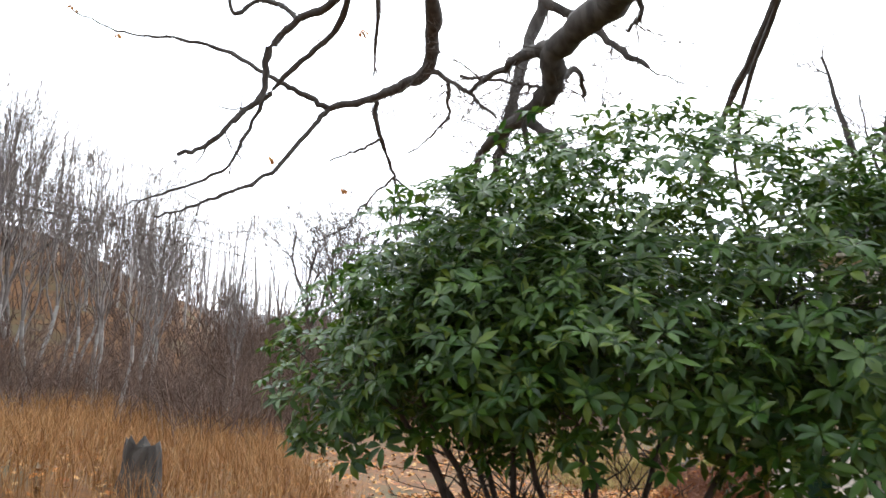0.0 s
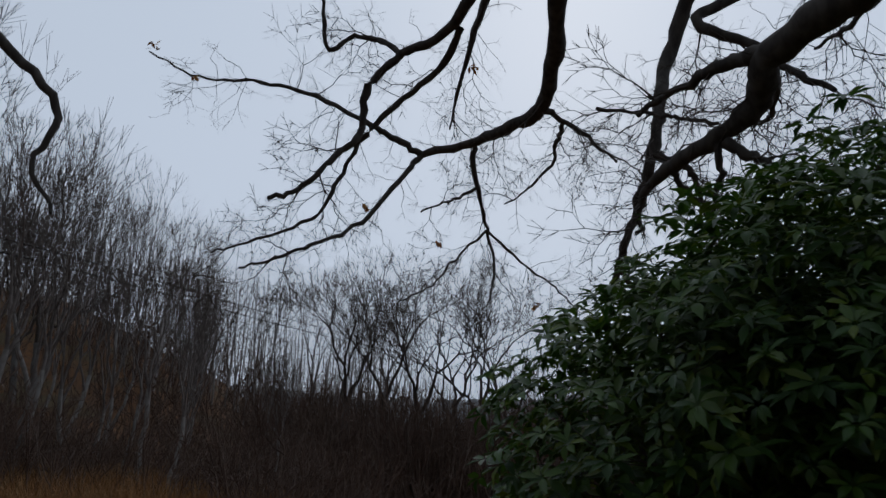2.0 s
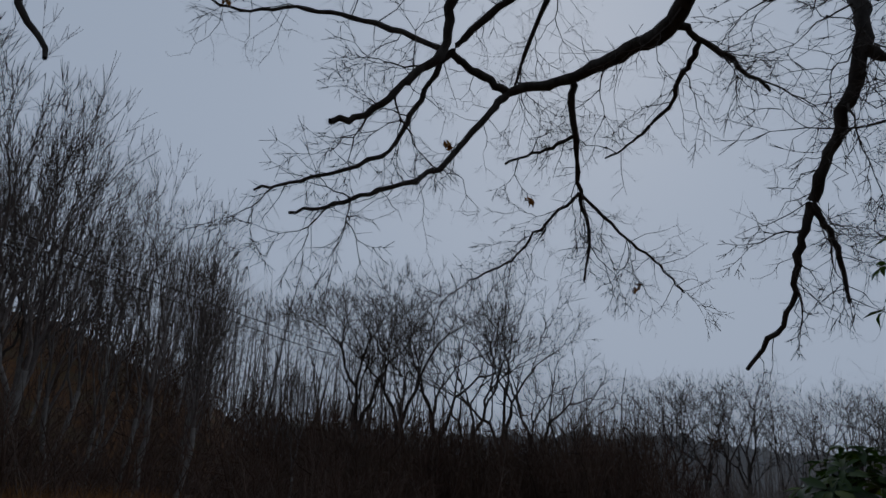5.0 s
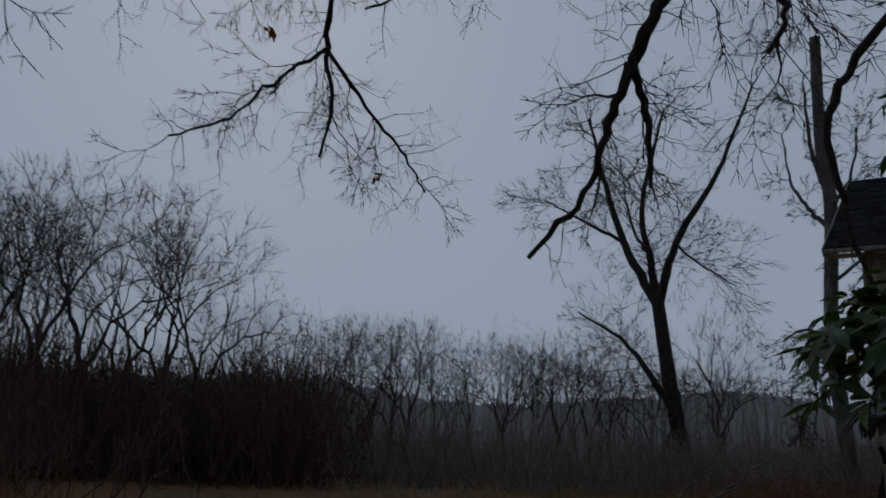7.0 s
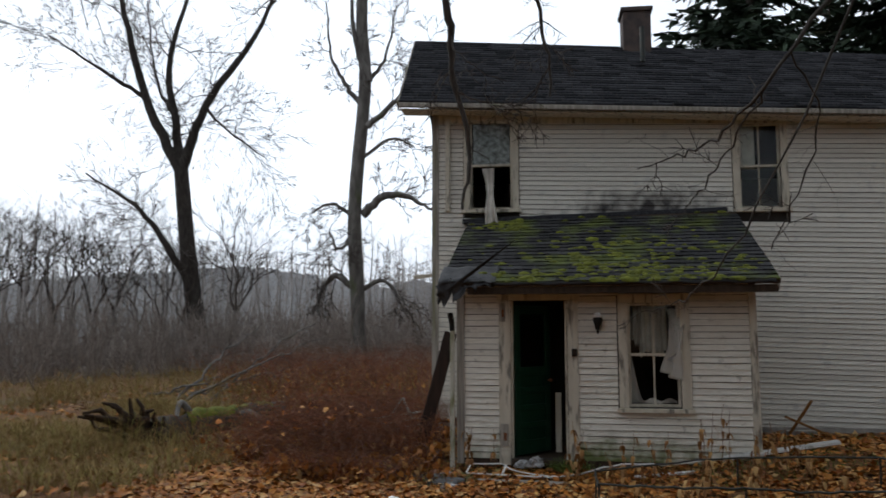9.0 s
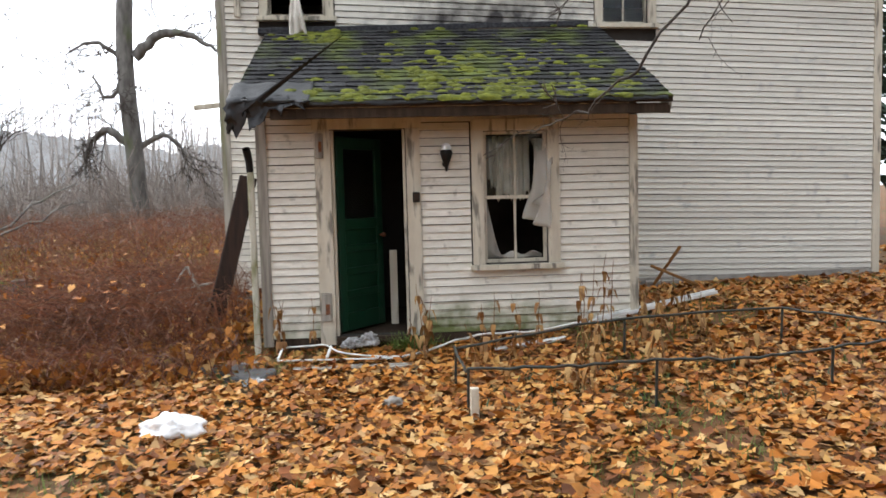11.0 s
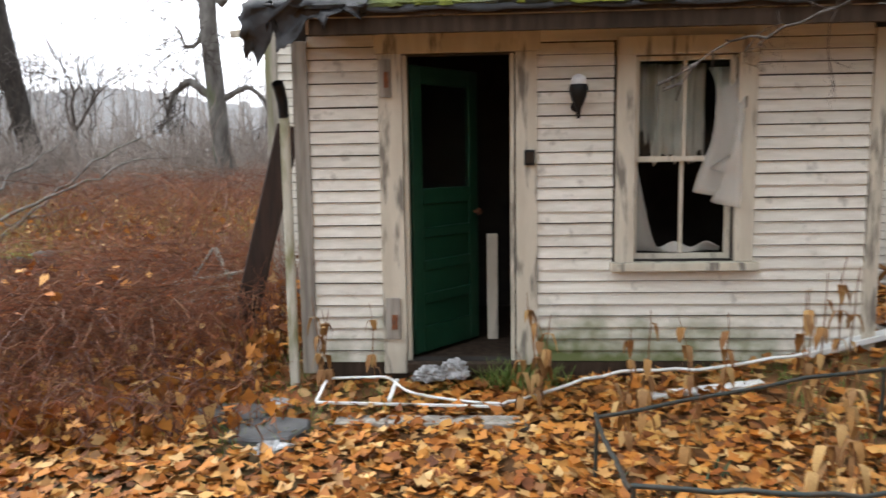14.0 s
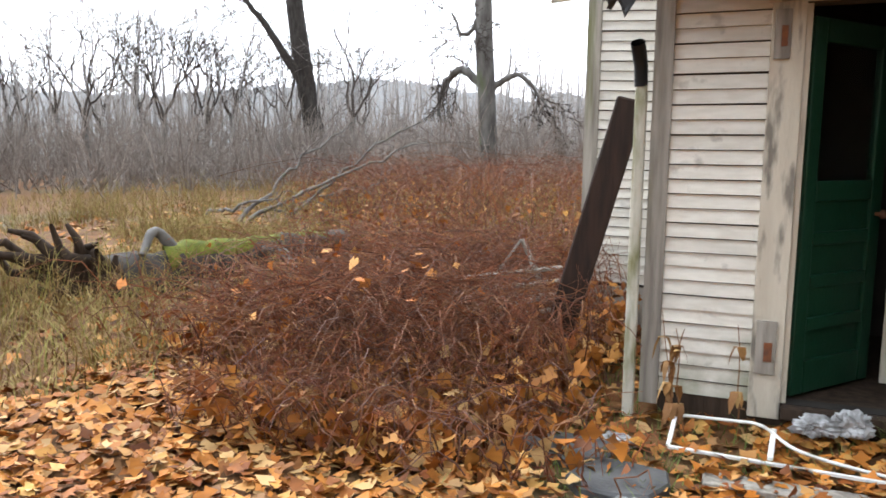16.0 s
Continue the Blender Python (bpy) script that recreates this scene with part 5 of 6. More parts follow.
def rhododendron():
    rng = np.random.default_rng(12)
    bush = thing("rhododendron", "large glossy evergreen rhododendron with drooping leaf whorls", "bush")
    stems = []
    base = (-5.9, 4.4)
    gz = float(ground_z(*base))
    tips = []
    for li, (c, r) in enumerate(LOBES):
        area = (r[0] * r[1] + r[0] * r[2] + r[1] * r[2])
        count = int(135 * area)
        for _ in range(count):
            v = rng.normal(0, 1, 3)
            v /= np.linalg.norm(v)
            if v[2] < -0.62:
                continue
            k = rng.uniform(0.45, 1.0) if rng.random() < 0.5 else rng.uniform(0.9, 1.08)
            p = np.array(c) + v * np.array(r) * k * (1 + 0.10 * noise.noise((v[0] * 3 + li, v[1] * 3, v[2] * 3)))
            if p[2] < float(ground_z(p[0], p[1])) + 0.5:
                continue
            tips.append((p, v))
    per = rng.integers(6, 10, len(tips))
    P, V = np.repeat(np.array([p for p, v in tips]), per, 0), np.array([v for p, v in tips])
    up = np.array((0, 0, 0.7)) + V * 0.6 + rng.normal(0, 0.15, V.shape)
    up /= np.linalg.norm(up, axis=1)[:, None]
    e1 = np.cross(up, (0.3, 0.9, 0.2))
    e1 /= np.linalg.norm(e1, axis=1)[:, None]
    e2 = np.cross(up, e1)
    which = np.concatenate([np.arange(m) / m for m in per]) * 6.283
    a = which + np.repeat(rng.uniform(0, 6.28, len(tips)), per) + rng.normal(0, 0.2, len(P))
    size = np.repeat(rng.uniform(0.115, 0.185, len(tips)), per)
    up, e1, e2 = (np.repeat(e, per, 0) for e in (up, e1, e2))
    out = e1 * np.cos(a)[:, None] + e2 * np.sin(a)[:, None]
    side_v = np.cross(up, out)
    droop = rng.uniform(-0.1, 0.75, len(P))
    w = (size * 0.17 * rng.uniform(0.85, 1.2, len(P)))[:, None]
    L = size * rng.uniform(0.8, 1.2, len(P))
    rows = []
    for s, wd in ((0.0, 0.0), (0.25, 0.75), (0.6, 1.0), (1.0, 0.05)):
        c = P + out * (0.015 + L * s * (1 - 0.25 * droop * s))[:, None] + up * (0.18 * L * s - droop * L * s * s)[:, None]
        rows += [c - side_v * w * wd + up * 0.012 * wd, c, c + side_v * w * wd + up * 0.012 * wd]
    vs = np.stack(rows, 1).reshape(-1, 3)
    b = np.arange(len(P))[:, None] * 12 + np.array((0, 1, 3, 4, 6, 7))[None]
    fs = np.stack([b, b + 1, b + 4, b + 3], -1).reshape(-1, 4)
    crown = raw("leaves", vs, fs, LEAF_RHODO, bush, "dark glossy oblong evergreen leaves", True)
    tagged(crown, kind="stuff")
    for i in range(11):
        a = i * 0.571 + rng.normal(0, 0.2)
        b0 = (base[0] + 0.35 * math.cos(a), base[1] + 0.35 * math.sin(a), gz - 0.15)
        c, r = LOBES[i % 4]
        tgt = np.array(c) + np.array((math.cos(a) * r[0], math.sin(a) * r[1], 0.2 * r[2])) * 0.7
        q = smooth_path([b0, (np.array(b0) * 0.55 + tgt * 0.45) + np.array((0, 0, -0.25)), tgt], 7, 0.03, rng)
        st = Tubes()
        st.add(q, np.linspace(0.055, 0.018, len(q)), 7)
        st.make("stem", BARK_DARK, bush)
        tw = Tubes()
        spray(tw, q, 0.012, rng, 16, 0.9, 0.6, -0.3, 1, 3, 0.3)
        tw.make("branchlet_mass", BARK_DARK, bush)
    sp = Tubes()
    q = smooth_path([(-7.6, 3.6, 1.5), (-8.3, 3.2, 1.65), (-8.9, 2.75, 1.8)], 6)
    sp.add(q, np.linspace(0.022, 0.01, len(q)), 6)
    sp.make("stem", BARK_DARK, bush)


rhododendron()

# ---- leaf litter, grass, brambles ----
def leaf_shape(lobes, rng):
    """A lobed leaf outline in its own plane, open at the stalk."""
    pts = []
    m = lobes * 2 - 1
    for i in range(m):
        a = math.pi * (0.16 + 1.68 * i / (m - 1))
        r = (1.0 if i % 2 == 0 else 0.66) * rng.uniform(0.86, 1.12) * (0.82 - 0.3 * math.cos(a))
        pts.append((r * math.sin(a), -r * math.cos(a)))
    return np.array(pts)


def scatter_leaves(name, count, place, size, seed, label, tilt=0.35, lift=0.02, material=None):
    rng = np.random.default_rng(seed)
    prng = random.Random(seed)
    shapes = [leaf_shape(5, prng), leaf_shape(4, prng), leaf_shape(3, prng), leaf_shape(5, prng)]
    spots = np.array([g for g in (place(rng) for _ in range(count)) if g is not None])
    kind = rng.integers(0, 4, len(spots))
    vs, fs, n = [], [], 0
    for k, sh in enumerate(shapes):
        c = spots[kind == k].copy()
        q, m = len(c), len(sh)
        c[:, 2] += lift * rng.random(q)
        L = size * rng.uniform(0.6, 1.35, (q, 1))
        curl = rng.uniform(-0.6, 1.0, (q, 1)) * 0.5
        x, y = sh[:, 0] * L, sh[:, 1] * L
        z = curl * L * (0.6 * sh[:, 0] ** 2 + 0.5 * sh[:, 1] ** 2) + rng.normal(0, 0.08, (q, m)) * L
        x, y, z = (np.hstack([np.zeros((q, 1)), v]) for v in (x, y, z))
        for ang, which in ((rng.normal(0, tilt, (q, 1)), 0), (rng.normal(0, tilt, (q, 1)), 1), (rng.uniform(0, 6.283, (q, 1)), 2)):
            co, si = np.cos(ang), np.sin(ang)
            if which == 0:
                y, z = y * co - z * si, y * si + z * co
            elif which == 1:
                x, z = x * co + z * si, z * co - x * si
            else:
                x, y = x * co - y * si, x * si + y * co
        vs.append((np.stack([x, y, z], -1) + c[:, None]).reshape(-1, 3))
        base = n + np.arange(q)[:, None] * (m + 1)
        i = np.arange(m - 1)[None]
        fs.append(np.stack([base + 0 * i, base + 1 + i, base + 2 + i], -1).reshape(-1, 3))
        n += q * (m + 1)
    ob = raw(name, np.concatenate(vs), np.concatenate(fs), material or LEAF_LITTER, None)
    return tagged(ob, label, "leaves", kind="stuff")


def inside_house(x, y):
    return (AX0 < x < AX1 and AY - 0.02 < y < WY + 0.2) or (WX0 < x < WX1 and y > WY - 0.03)


def bare(x, y):
    """Patches where grass shows between the leaves, from 0 to 1."""
    return noise.noise((x * 0.55 + 3.0, y * 0.55, 0.0)) * 0.6 + noise.noise((x * 1.7, y * 1.7, 4.0)) * 0.4


def near_litter(rng):
    x, y = rng.uniform(-15.2, -3.0), rng.uniform(5.0, 13.9)
    if inside_house(x, y):
        return None
    if bare(x, y) > 0.20 and rng.random() < 0.72:
        return None
    return x, y, float(ground_z(x, y)) + rng.uniform(0.0, 0.035)


def wide_litter(rng):
    x, y = rng.uniform(-24, 2.0), rng.uniform(-4.0, 26.0)
    if inside_house(x, y) or (-15.2 < x < -3 and 5 < y < 13.9):
        return None
    return x, y, float(ground_z(x, y)) + rng.uniform(0.0, 0.04)


scatter_leaves("fallen_leaves", 66000, near_litter, 0.051, 1, "thick carpet of orange-brown fallen maple leaves", 0.32, 0.03)
scatter_leaves("scattered_leaves", 12000, wide_litter, 0.085, 2, "brown fallen leaves over the yard and field", 0.35, 0.03)


def blades(name, count, place, height, width, seed, material, label, lean=0.5, seg=3):
    """Grass blades, each a bent tapering strip."""
    rng = np.random.default_rng(seed)
    spots = np.array([g for g in (place(rng) for _ in range(count)) if g is not None])
    q = len(spots)
    x, y = spots[:, 0], spots[:, 1]
    foot = np.stack([x, y, ground_z(x, y) - 0.02], -1)
    h = height * spots[:, 2] * rng.uniform(0.5, 1.3, q)
    a = rng.uniform(0, 6.283, q)
    out = np.stack([np.cos(a), np.sin(a), 0 * a], -1)
    sd = np.stack([-np.sin(a), np.cos(a), 0 * a], -1) * (width * rng.uniform(0.6, 1.3, q))[:, None]
    b = lean * rng.uniform(0.2, 1.2, q)
    rows = []
    for j in range(seg + 1):
        s = j / seg
        c = foot + out * (h * b * s * s)[:, None]
        c[:, 2] += h * (s - 0.35 * b * s * s)
        rows += [c - sd * (1 - 0.85 * s), c + sd * (1 - 0.85 * s)]
    vs = np.stack(rows, 1).reshape(-1, 3)
    k = np.arange(q)[:, None] * (2 * seg + 2) + 2 * np.arange(seg)[None]
    ob = raw(name, vs, np.stack([k, k + 1, k + 3, k + 2], -1).reshape(-1, 4), material, None)
    return tagged(ob, label, "grass", kind="stuff")


def green_spots(rng):
    x, y = rng.uniform(-15, -3), rng.uniform(5.0, 13.5)
    if inside_house(x, y) or bare(x, y) < 0.12:
        return None
    return x, y, 1.0


def field_spots(rng):
    x, y = (rng.uniform(-21, -12.5), rng.uniform(9.5, 19)) if rng.random() < 0.55 else (rng.uniform(-30, -12.3), rng.uniform(8.5, 34))
    if noise.noise((x * 0.35, y * 0.35, 9.0)) < -0.18 or (x > -14.8 and y < 13.0):
        return None
    return x, y, 0.7 + 0.6 * noise.noise((x * 0.6, y * 0.6, 2.0))


def bank_spots(rng):
    x, y = rng.uniform(-30, -6.8), rng.uniform(-9, 3.5)
    if math.hypot(x + 6.5, y + 1) < 1.6 or (x > -10.5 and y > -2.2) or (x > -9.6 and y < -1.0 and y > -3.0):
        return None
    return x, y, 1.0


blades("green_grass", 34000, green_spots, 0.12, 0.004, 3, GRASS_GREEN, "short green grass showing between leaves", 0.8)
blades("field_grass", 44000, field_spots, 0.46, 0.006, 4, GRASS_OLIVE, "yellow-brown dying grass and weeds", 1.0)
blades("dry_grass", 30000, bank_spots, 0.80, 0.007, 5, GRASS_DRY, "tall orange-tan dry grass on the bank", 0.6)


def bramble_spots(rng):
    if rng.random() < 0.62:
        x, y = rng.normal(-13.3, 0.75), rng.normal(12.3, 1.15)
        if x > -11.85 and y > 11.2:
            return None
        if y < 10.6 or x > -11.6:
            return None
        if x < -13.9 and y < 11.6:
            return None
        h = (0.62 if y > 12.9 else 0.50) - 0.28 * max(0, (11.9 - y))
    else:
        x, y = rng.uniform(-22, -12.6), rng.uniform(14, 30)
        h = 0.95 + 0.35 * noise.noise((x * 0.5, y * 0.5, 3.0))
        if x < -11.2 - 0.60 * (y - 7.3) + 2.0 * noise.noise((x * 0.4, y * 0.4, 6.0)):
            return None
        if x < -15.5 and y < 17:
            return None
    return x, y, max(0.28, h)


def brambles():
    rng = np.random.default_rng(6)
    t = Tubes()
    for i in range(7500):
        got = bramble_spots(rng)
        if got is None:
            continue
        x, y, h = got
        z = float(ground_z(x, y)) - 0.05
        h *= rng.uniform(0.5, 1.45)
        a = rng.uniform(0, 6.283)
        r = h * rng.uniform(0.3, 1.5)
        p = smooth_path([(x, y, z), (x + 0.35 * r * math.cos(a), y + 0.35 * r * math.sin(a), z + h * 0.75), (x + 0.8 * r * math.cos(a), y + 0.8 * r * math.sin(a), z + h), (x + 1.3 * r * math.cos(a), y + 1.3 * r * math.sin(a), z + h * rng.uniform(0.55, 1.1))], 2, 0.02, rng)
        if inside_house(p[-1][0], p[-1][1]) or (p[-1][0] > -11.9 and p[-1][1] > 11.3):
            continue
        t.add(p, np.linspace(0.0052, 0.0018, len(p)), 3)
        spray(t, p, 0.0017, rng, 4, h * 0.35, 0.6, 0.0, 0, 3, 0.3)
    ob = t.make("bramble_thicket", CANE_RED, None)
    tagged(ob, "tangled thicket of reddish-brown bramble canes beside the house", "brambles", kind="stuff")


brambles()


def caught_leaves(rng):
    got = bramble_spots(rng)
    if got is None:
        return None
    x, y, h = got
    if (x > -11.9 and y > 11.2) or inside_house(x, y):
        return None
    return x, y, float(ground_z(x, y)) + h * rng.uniform(0.05, 0.85) * (0.5 + 0.5 * rng.random())


scatter_leaves("caught_leaves", 17000, caught_leaves, 0.058, 7, "rust-coloured leaves caught in the brambles", 0.9, 0.02)
big = palette("bright_oak_leaves", [(0.55, 0.20, 0.04), (0.48, 0.14, 0.02), (0.66, 0.33, 0.10)], 0.6)
scatter_leaves("orange_leaves", 90, lambda rng: (rng.normal(-13.5, 0.5), rng.normal(12.5, 0.5), float(ground_z(-13.5, 12.6)) + rng.uniform(0.40, 0.75)), 0.052, 8, "large bright orange leaves on top of the brambles", 0.7, 0.03, big)

# ---- fallen wood in the field ----
def fallen_log():
    rng = np.random.default_rng(14)
    log = thing("fallen_log", "mossy fallen tree trunk with an upturned root end", "log")
    z0 = float(ground_z(-16.2, 13.5))
    t = Tubes()
    q = smooth_path([(-16.8, 13.0, z0 + 0.16), (-16.4, 13.8, z0 + 0.24), (-16.1, 14.7, z0 + 0.30), (-15.9, 16.0, z0 + 0.28)], 6, 0.02, rng)
    t.add(q, np.linspace(0.25, 0.15, len(q)) * (1 + 0.035 * rng.normal(0, 1, len(q))), 12)
    t.make("trunk", BARK_DARK, log)
    m = Tubes()
    m.add(q[4:-2] + np.array((0, 0, 0.045)), np.linspace(0.215, 0.125, len(q) - 6) * (1 + 0.05 * rng.normal(0, 1, len(q) - 6)), 12)
    m.make("moss_cover", MOSS, log, "yellow-green moss along the top")
    for i in range(20):
        a = rng.uniform(0, 6.283)
        e = q[0] + np.array((-0.25 + 0.55 * math.cos(a) + rng.normal(0, 0.12), -0.3 + 0.3 * math.cos(a) + rng.normal(0, 0.12), 0.05 + 0.55 * math.sin(a)))
        if e[2] < z0:
            e[2] = z0 + 0.02
        r = Tubes()
        r.add(bend(q[0], e, 6, 0.07, rng), np.linspace(0.11, 0.02, 6), 7)
        r.make("root", DARK_WOOD, log)
    for pts in (((-16.15, 14.5, 0.30), (-15.75, 14.4, 0.38), (-15.4, 14.2, 0.15)), ((-16.45, 13.7, 0.32), (-16.6, 13.5, 0.62), (-16.5, 13.2, 0.42))):
        r = Tubes()
        r.add(smooth_path([(x, y, z0 + z) for x, y, z in pts], 5), np.linspace(0.07, 0.035, 11), 7)
        r.make("branch_stub", BARK_GREY, log)


fallen_log()


def fallen_branches():
    rng = np.random.default_rng(15)
    for bx, by, ex, ey, h in ((a - 1.0, b, c - 1.0, d, e) for a, b, c, d, e in ((-19.5, 20.0, -18.2, 22.2, 2.7), (-18.9, 20.8, -16.6, 22.5, 2.9), (-20.0, 21.2, -17.2, 22.0, 1.1), (-19.0, 19.5, -16.0, 21.5, 2.1), (-20.6, 20.4, -18.4, 20.2, 0.8))):
        z = float(ground_z(bx, by))
        br = thing("fallen_branch", "bare grey fallen branch propped in the brush", "branch", "fallen branches")
        q = smooth_path([(bx, by, z), ((bx + ex) / 2, (by + ey) / 2, z + 0.42 * h), (ex, ey, z + 0.75 * h)], 6, 0.05, rng)
        t = Tubes()
        t.add(q, np.linspace(0.045, 0.012, len(q)), 7)
        t.make("stem", BARK_GREY, br)
        tw = Tubes()
        spray(tw, q, 0.012, rng, 14, 1.1, 0.6, 0.1, 1, 3, 0.3)
        tagged(tw.make("twig_mass", TWIG_MID, br), kind="stuff")


fallen_branches()
stump_z = float(ground_z(-12.6, 0.0))
stump = thing("tree_stump", "rough dark broken tree stump in dry grass", "stump")
bm = bmesh.new()
srng = random.Random(3)
rings = []
for h, r in ((-0.1, 0.44), (0.15, 0.36), (0.5, 0.31), (0.8, 0.30), (0.98, 0.29)):
    rings.append([bm.verts.new((-12.6 + r * math.cos(a * 0.3927) * srng.uniform(0.88, 1.12), 0.0 + r * math.sin(a * 0.3927) * srng.uniform(0.88, 1.12), stump_z + h + (srng.uniform(-0.16, 0.08) if h > 0.9 else 0))) for a in range(16)])
for a, b in zip(rings, rings[1:]):
    for i in range(16):
        bm.faces.new((a[i], a[(i + 1) % 16], b[(i + 1) % 16], b[i]))
c = bm.verts.new((-12.6, 0.0, stump_z + 0.72))
for i in range(16):
    bm.faces.new((rings[-1][i], rings[-1][(i + 1) % 16], c))
part("stump_body", bm, BARK_DARK, stump)

# ---- things in the yard ----
def white_frame():
    """A bent white storm-door frame lying before the doorstep."""
    f = thing("storm_door_frame", "bent white metal storm-door frame lying in leaves", "door frame")
    z = lambda x, y: float(ground_z(x, y)) + 0.06
    a = (-11.47, 11.26)
    part("side_rail", bar((a[0], a[1], z(*a)), (-10.35, 11.22, z(-10.35, 11.22)), 0.02, 0.015, 0.002), WHITE_METAL, f)
    part("end_rail", bar((-11.47, 11.27, z(*a) + 0.002), (-11.46, 11.56, z(*a) + 0.06), 0.02, 0.015, 0.002), WHITE_METAL, f)
    t = Tubes()
    t.add(smooth_path([(-11.46, 11.56, z(*a) + 0.06), (-11.2, 11.55, z(*a) + 0.07), (-11.05, 11.5, z(*a) + 0.08), (-10.9, 11.34, z(*a) + 0.04), (-10.6, 11.30, z(-10.6, 11.3)), (-10.35, 11.27, z(-10.35, 11.27))], 5), np.full(26, 0.009), 6)
    t.make("bent_rail", WHITE_METAL, f)
    part("cross_rail", bar((-11.02, 11.25, z(*a) + 0.015), (-11.0, 11.5, z(*a) + 0.07), 0.025, 0.018, 0.003), WHITE_METAL, f)


white_frame()


def yard_board(name, a, b, w, h, material, label, category, lift=0.03):
    za, zb = float(ground_z(*a)) + lift, float(ground_z(*b)) + lift
    ob = part(name, bar((*a, za), (*b, zb), w, h, 0.004), material)
    return tagged(ob, label, category)


gut = thing("fallen_gutter", "long white fallen gutter lying along the house front", "gutter")
za, zb = float(ground_z(-10.3, 11.3)) + 0.05, 0.10
for nm, off, ww, hh in (("gutter_back", (0, 0.03, 0.01), 0.010, 0.05), ("gutter_floor", (0, 0, -0.012), 0.06, 0.010), ("gutter_front", (0, -0.03, 0.005), 0.010, 0.035)):
    part(nm, bar((-8.4 + off[0], 11.62 + off[1], 0.02 + off[2]), (-6.9 + off[0], 12.25 + off[1], zb + 0.07 + off[2]), ww, hh, 0.002), WHITE_METAL, gut)
t = Tubes()
t.add(smooth_path([(-10.34, 11.27, za), (-10.1, 11.42, za + 0.02), (-9.6, 11.50, -0.06), (-9.0, 11.55, -0.05), (-8.4, 11.62, 0.03)], 5, 0.004, np.random.default_rng(2)), np.full(21, 0.011), 6)
t.make("gutter_lip", WHITE_METAL, gut, "thin torn gutter lip")
yard_board("loose_board", (-9.45, 11.40), (-8.75, 11.42), 0.10, 0.025, WHITE_METAL, "short white painted board lying on leaves", "board")
yard_board("loose_board", (-8.5, 11.95), (-7.1, 12.35), 0.13, 0.03, BARE_WOOD, "mossy grey board lying beside the wall", "board", 0.05)
yard_board("loose_board", (-11.3, 11.02), (-10.2, 11.08), 0.14, 0.04, BARE_WOOD, "mossy grey plank before the doorstep", "board", 0.02)
yard_board("loose_board", (-7.2, 13.62), (-6.8, 13.58), 0.12, 0.10, STONE, "pale block at the foot of the wall", "block", 0.05)
for a, b in (((-7.25, 13.2, 0.15), (-7.0, 13.0, 0.62)), ((-7.35, 13.0, 0.40), (-6.75, 13.1, 0.14))):
    tagged(part("yellow_stake", bar(a, b, 0.05, 0.03, 0.004), GRASS_DRY), "yellowed wooden stick poking from leaves", "stick", "yellow sticks")

# wire garden fence
def wire_fence():
    fence = thing("wire_fence", "low rusty wire garden fence on thin posts", "fence")
    rng = np.random.default_rng(3)
    posts = [(-9.92, 10.35), (-9.9, 9.58), (-8.55, 9.55), (-7.2, 9.62), (-6.0, 9.9), (-6.95, 10.8), (-8.4, 10.75)]
    for x, y in posts:
        z = float(ground_z(x, y))
        t = Tubes()
        t.add([(x, y, z - 0.1), (x + 0.01, y, z + 0.34)], [0.011, 0.011], 6)
        t.make("post", WIRE, fence)
    runs = [[(-9.92, 10.35), (-9.9, 9.58)], [(-9.9, 9.58), (-9.2, 9.5), (-8.55, 9.55), (-7.9, 9.5), (-7.2, 9.62), (-6.0, 9.9)], [(-9.92, 10.35), (-8.4, 10.75), (-6.95, 10.8)], [(-6.95, 10.8), (-6.4, 10.3), (-6.0, 9.9)]]
    for run in runs:
        for h, r in ((0.33, 0.011),):
            pts = [(x, y, float(ground_z(x, y)) + h + rng.normal(0, 0.008)) for x, y in run]
            if len(pts) == 2:
                pts.insert(1, tuple((np.array(pts[0]) + np.array(pts[1])) / 2 - np.array((0, 0, 0.02))))
            q = smooth_path(pts, 7, 0.005, rng)
            t = Tubes()
            t.add(q, np.full(len(q), r), 6)
            t.make("wire_rail", WIRE, fence, "twisted green wire rail")


wire_fence()
stk = thing("stake", "short peeling white stake beside the fence", "stake")
sz = float(ground_z(-9.86, 9.5))
part("stake_body", box(-9.89, 9.47, sz - 0.05, -9.83, 9.52, sz + 0.22, 0.01), TRIM, stk)


def lump(name, x, y, rx, ry, rz, material, label, category, seed, lift=0.0):
    """A crumpled or rounded loose object, uneven all over."""
    bm = bmesh.new()
    bmesh.ops.create_icosphere(bm, subdivisions=4, radius=1)
    z = float(ground_z(x, y)) + lift
    for v in bm.verts:
        k = 1 + 0.45 * noise.noise(v.co * 1.6 + Vector((seed, 0, 0))) + (0.75 if category == "paper" else 0.28) * abs(noise.noise(v.co * 3.4 + Vector((0, seed, 0)))) + 0.10 * noise.noise(v.co * 8 + Vector((0, seed, 0)))
        zz = max(v.co.z * k, -0.75)
        v.co = Vector((x + v.co.x * rx * k, y + v.co.y * ry * k, z + rz * 0.72 + zz * rz))
    ob = part(name, bm, material)
    ob.data.polygons.foreach_set("use_smooth", np.full(len(ob.data.polygons), category != "paper"))
    return tagged(ob, label, category)


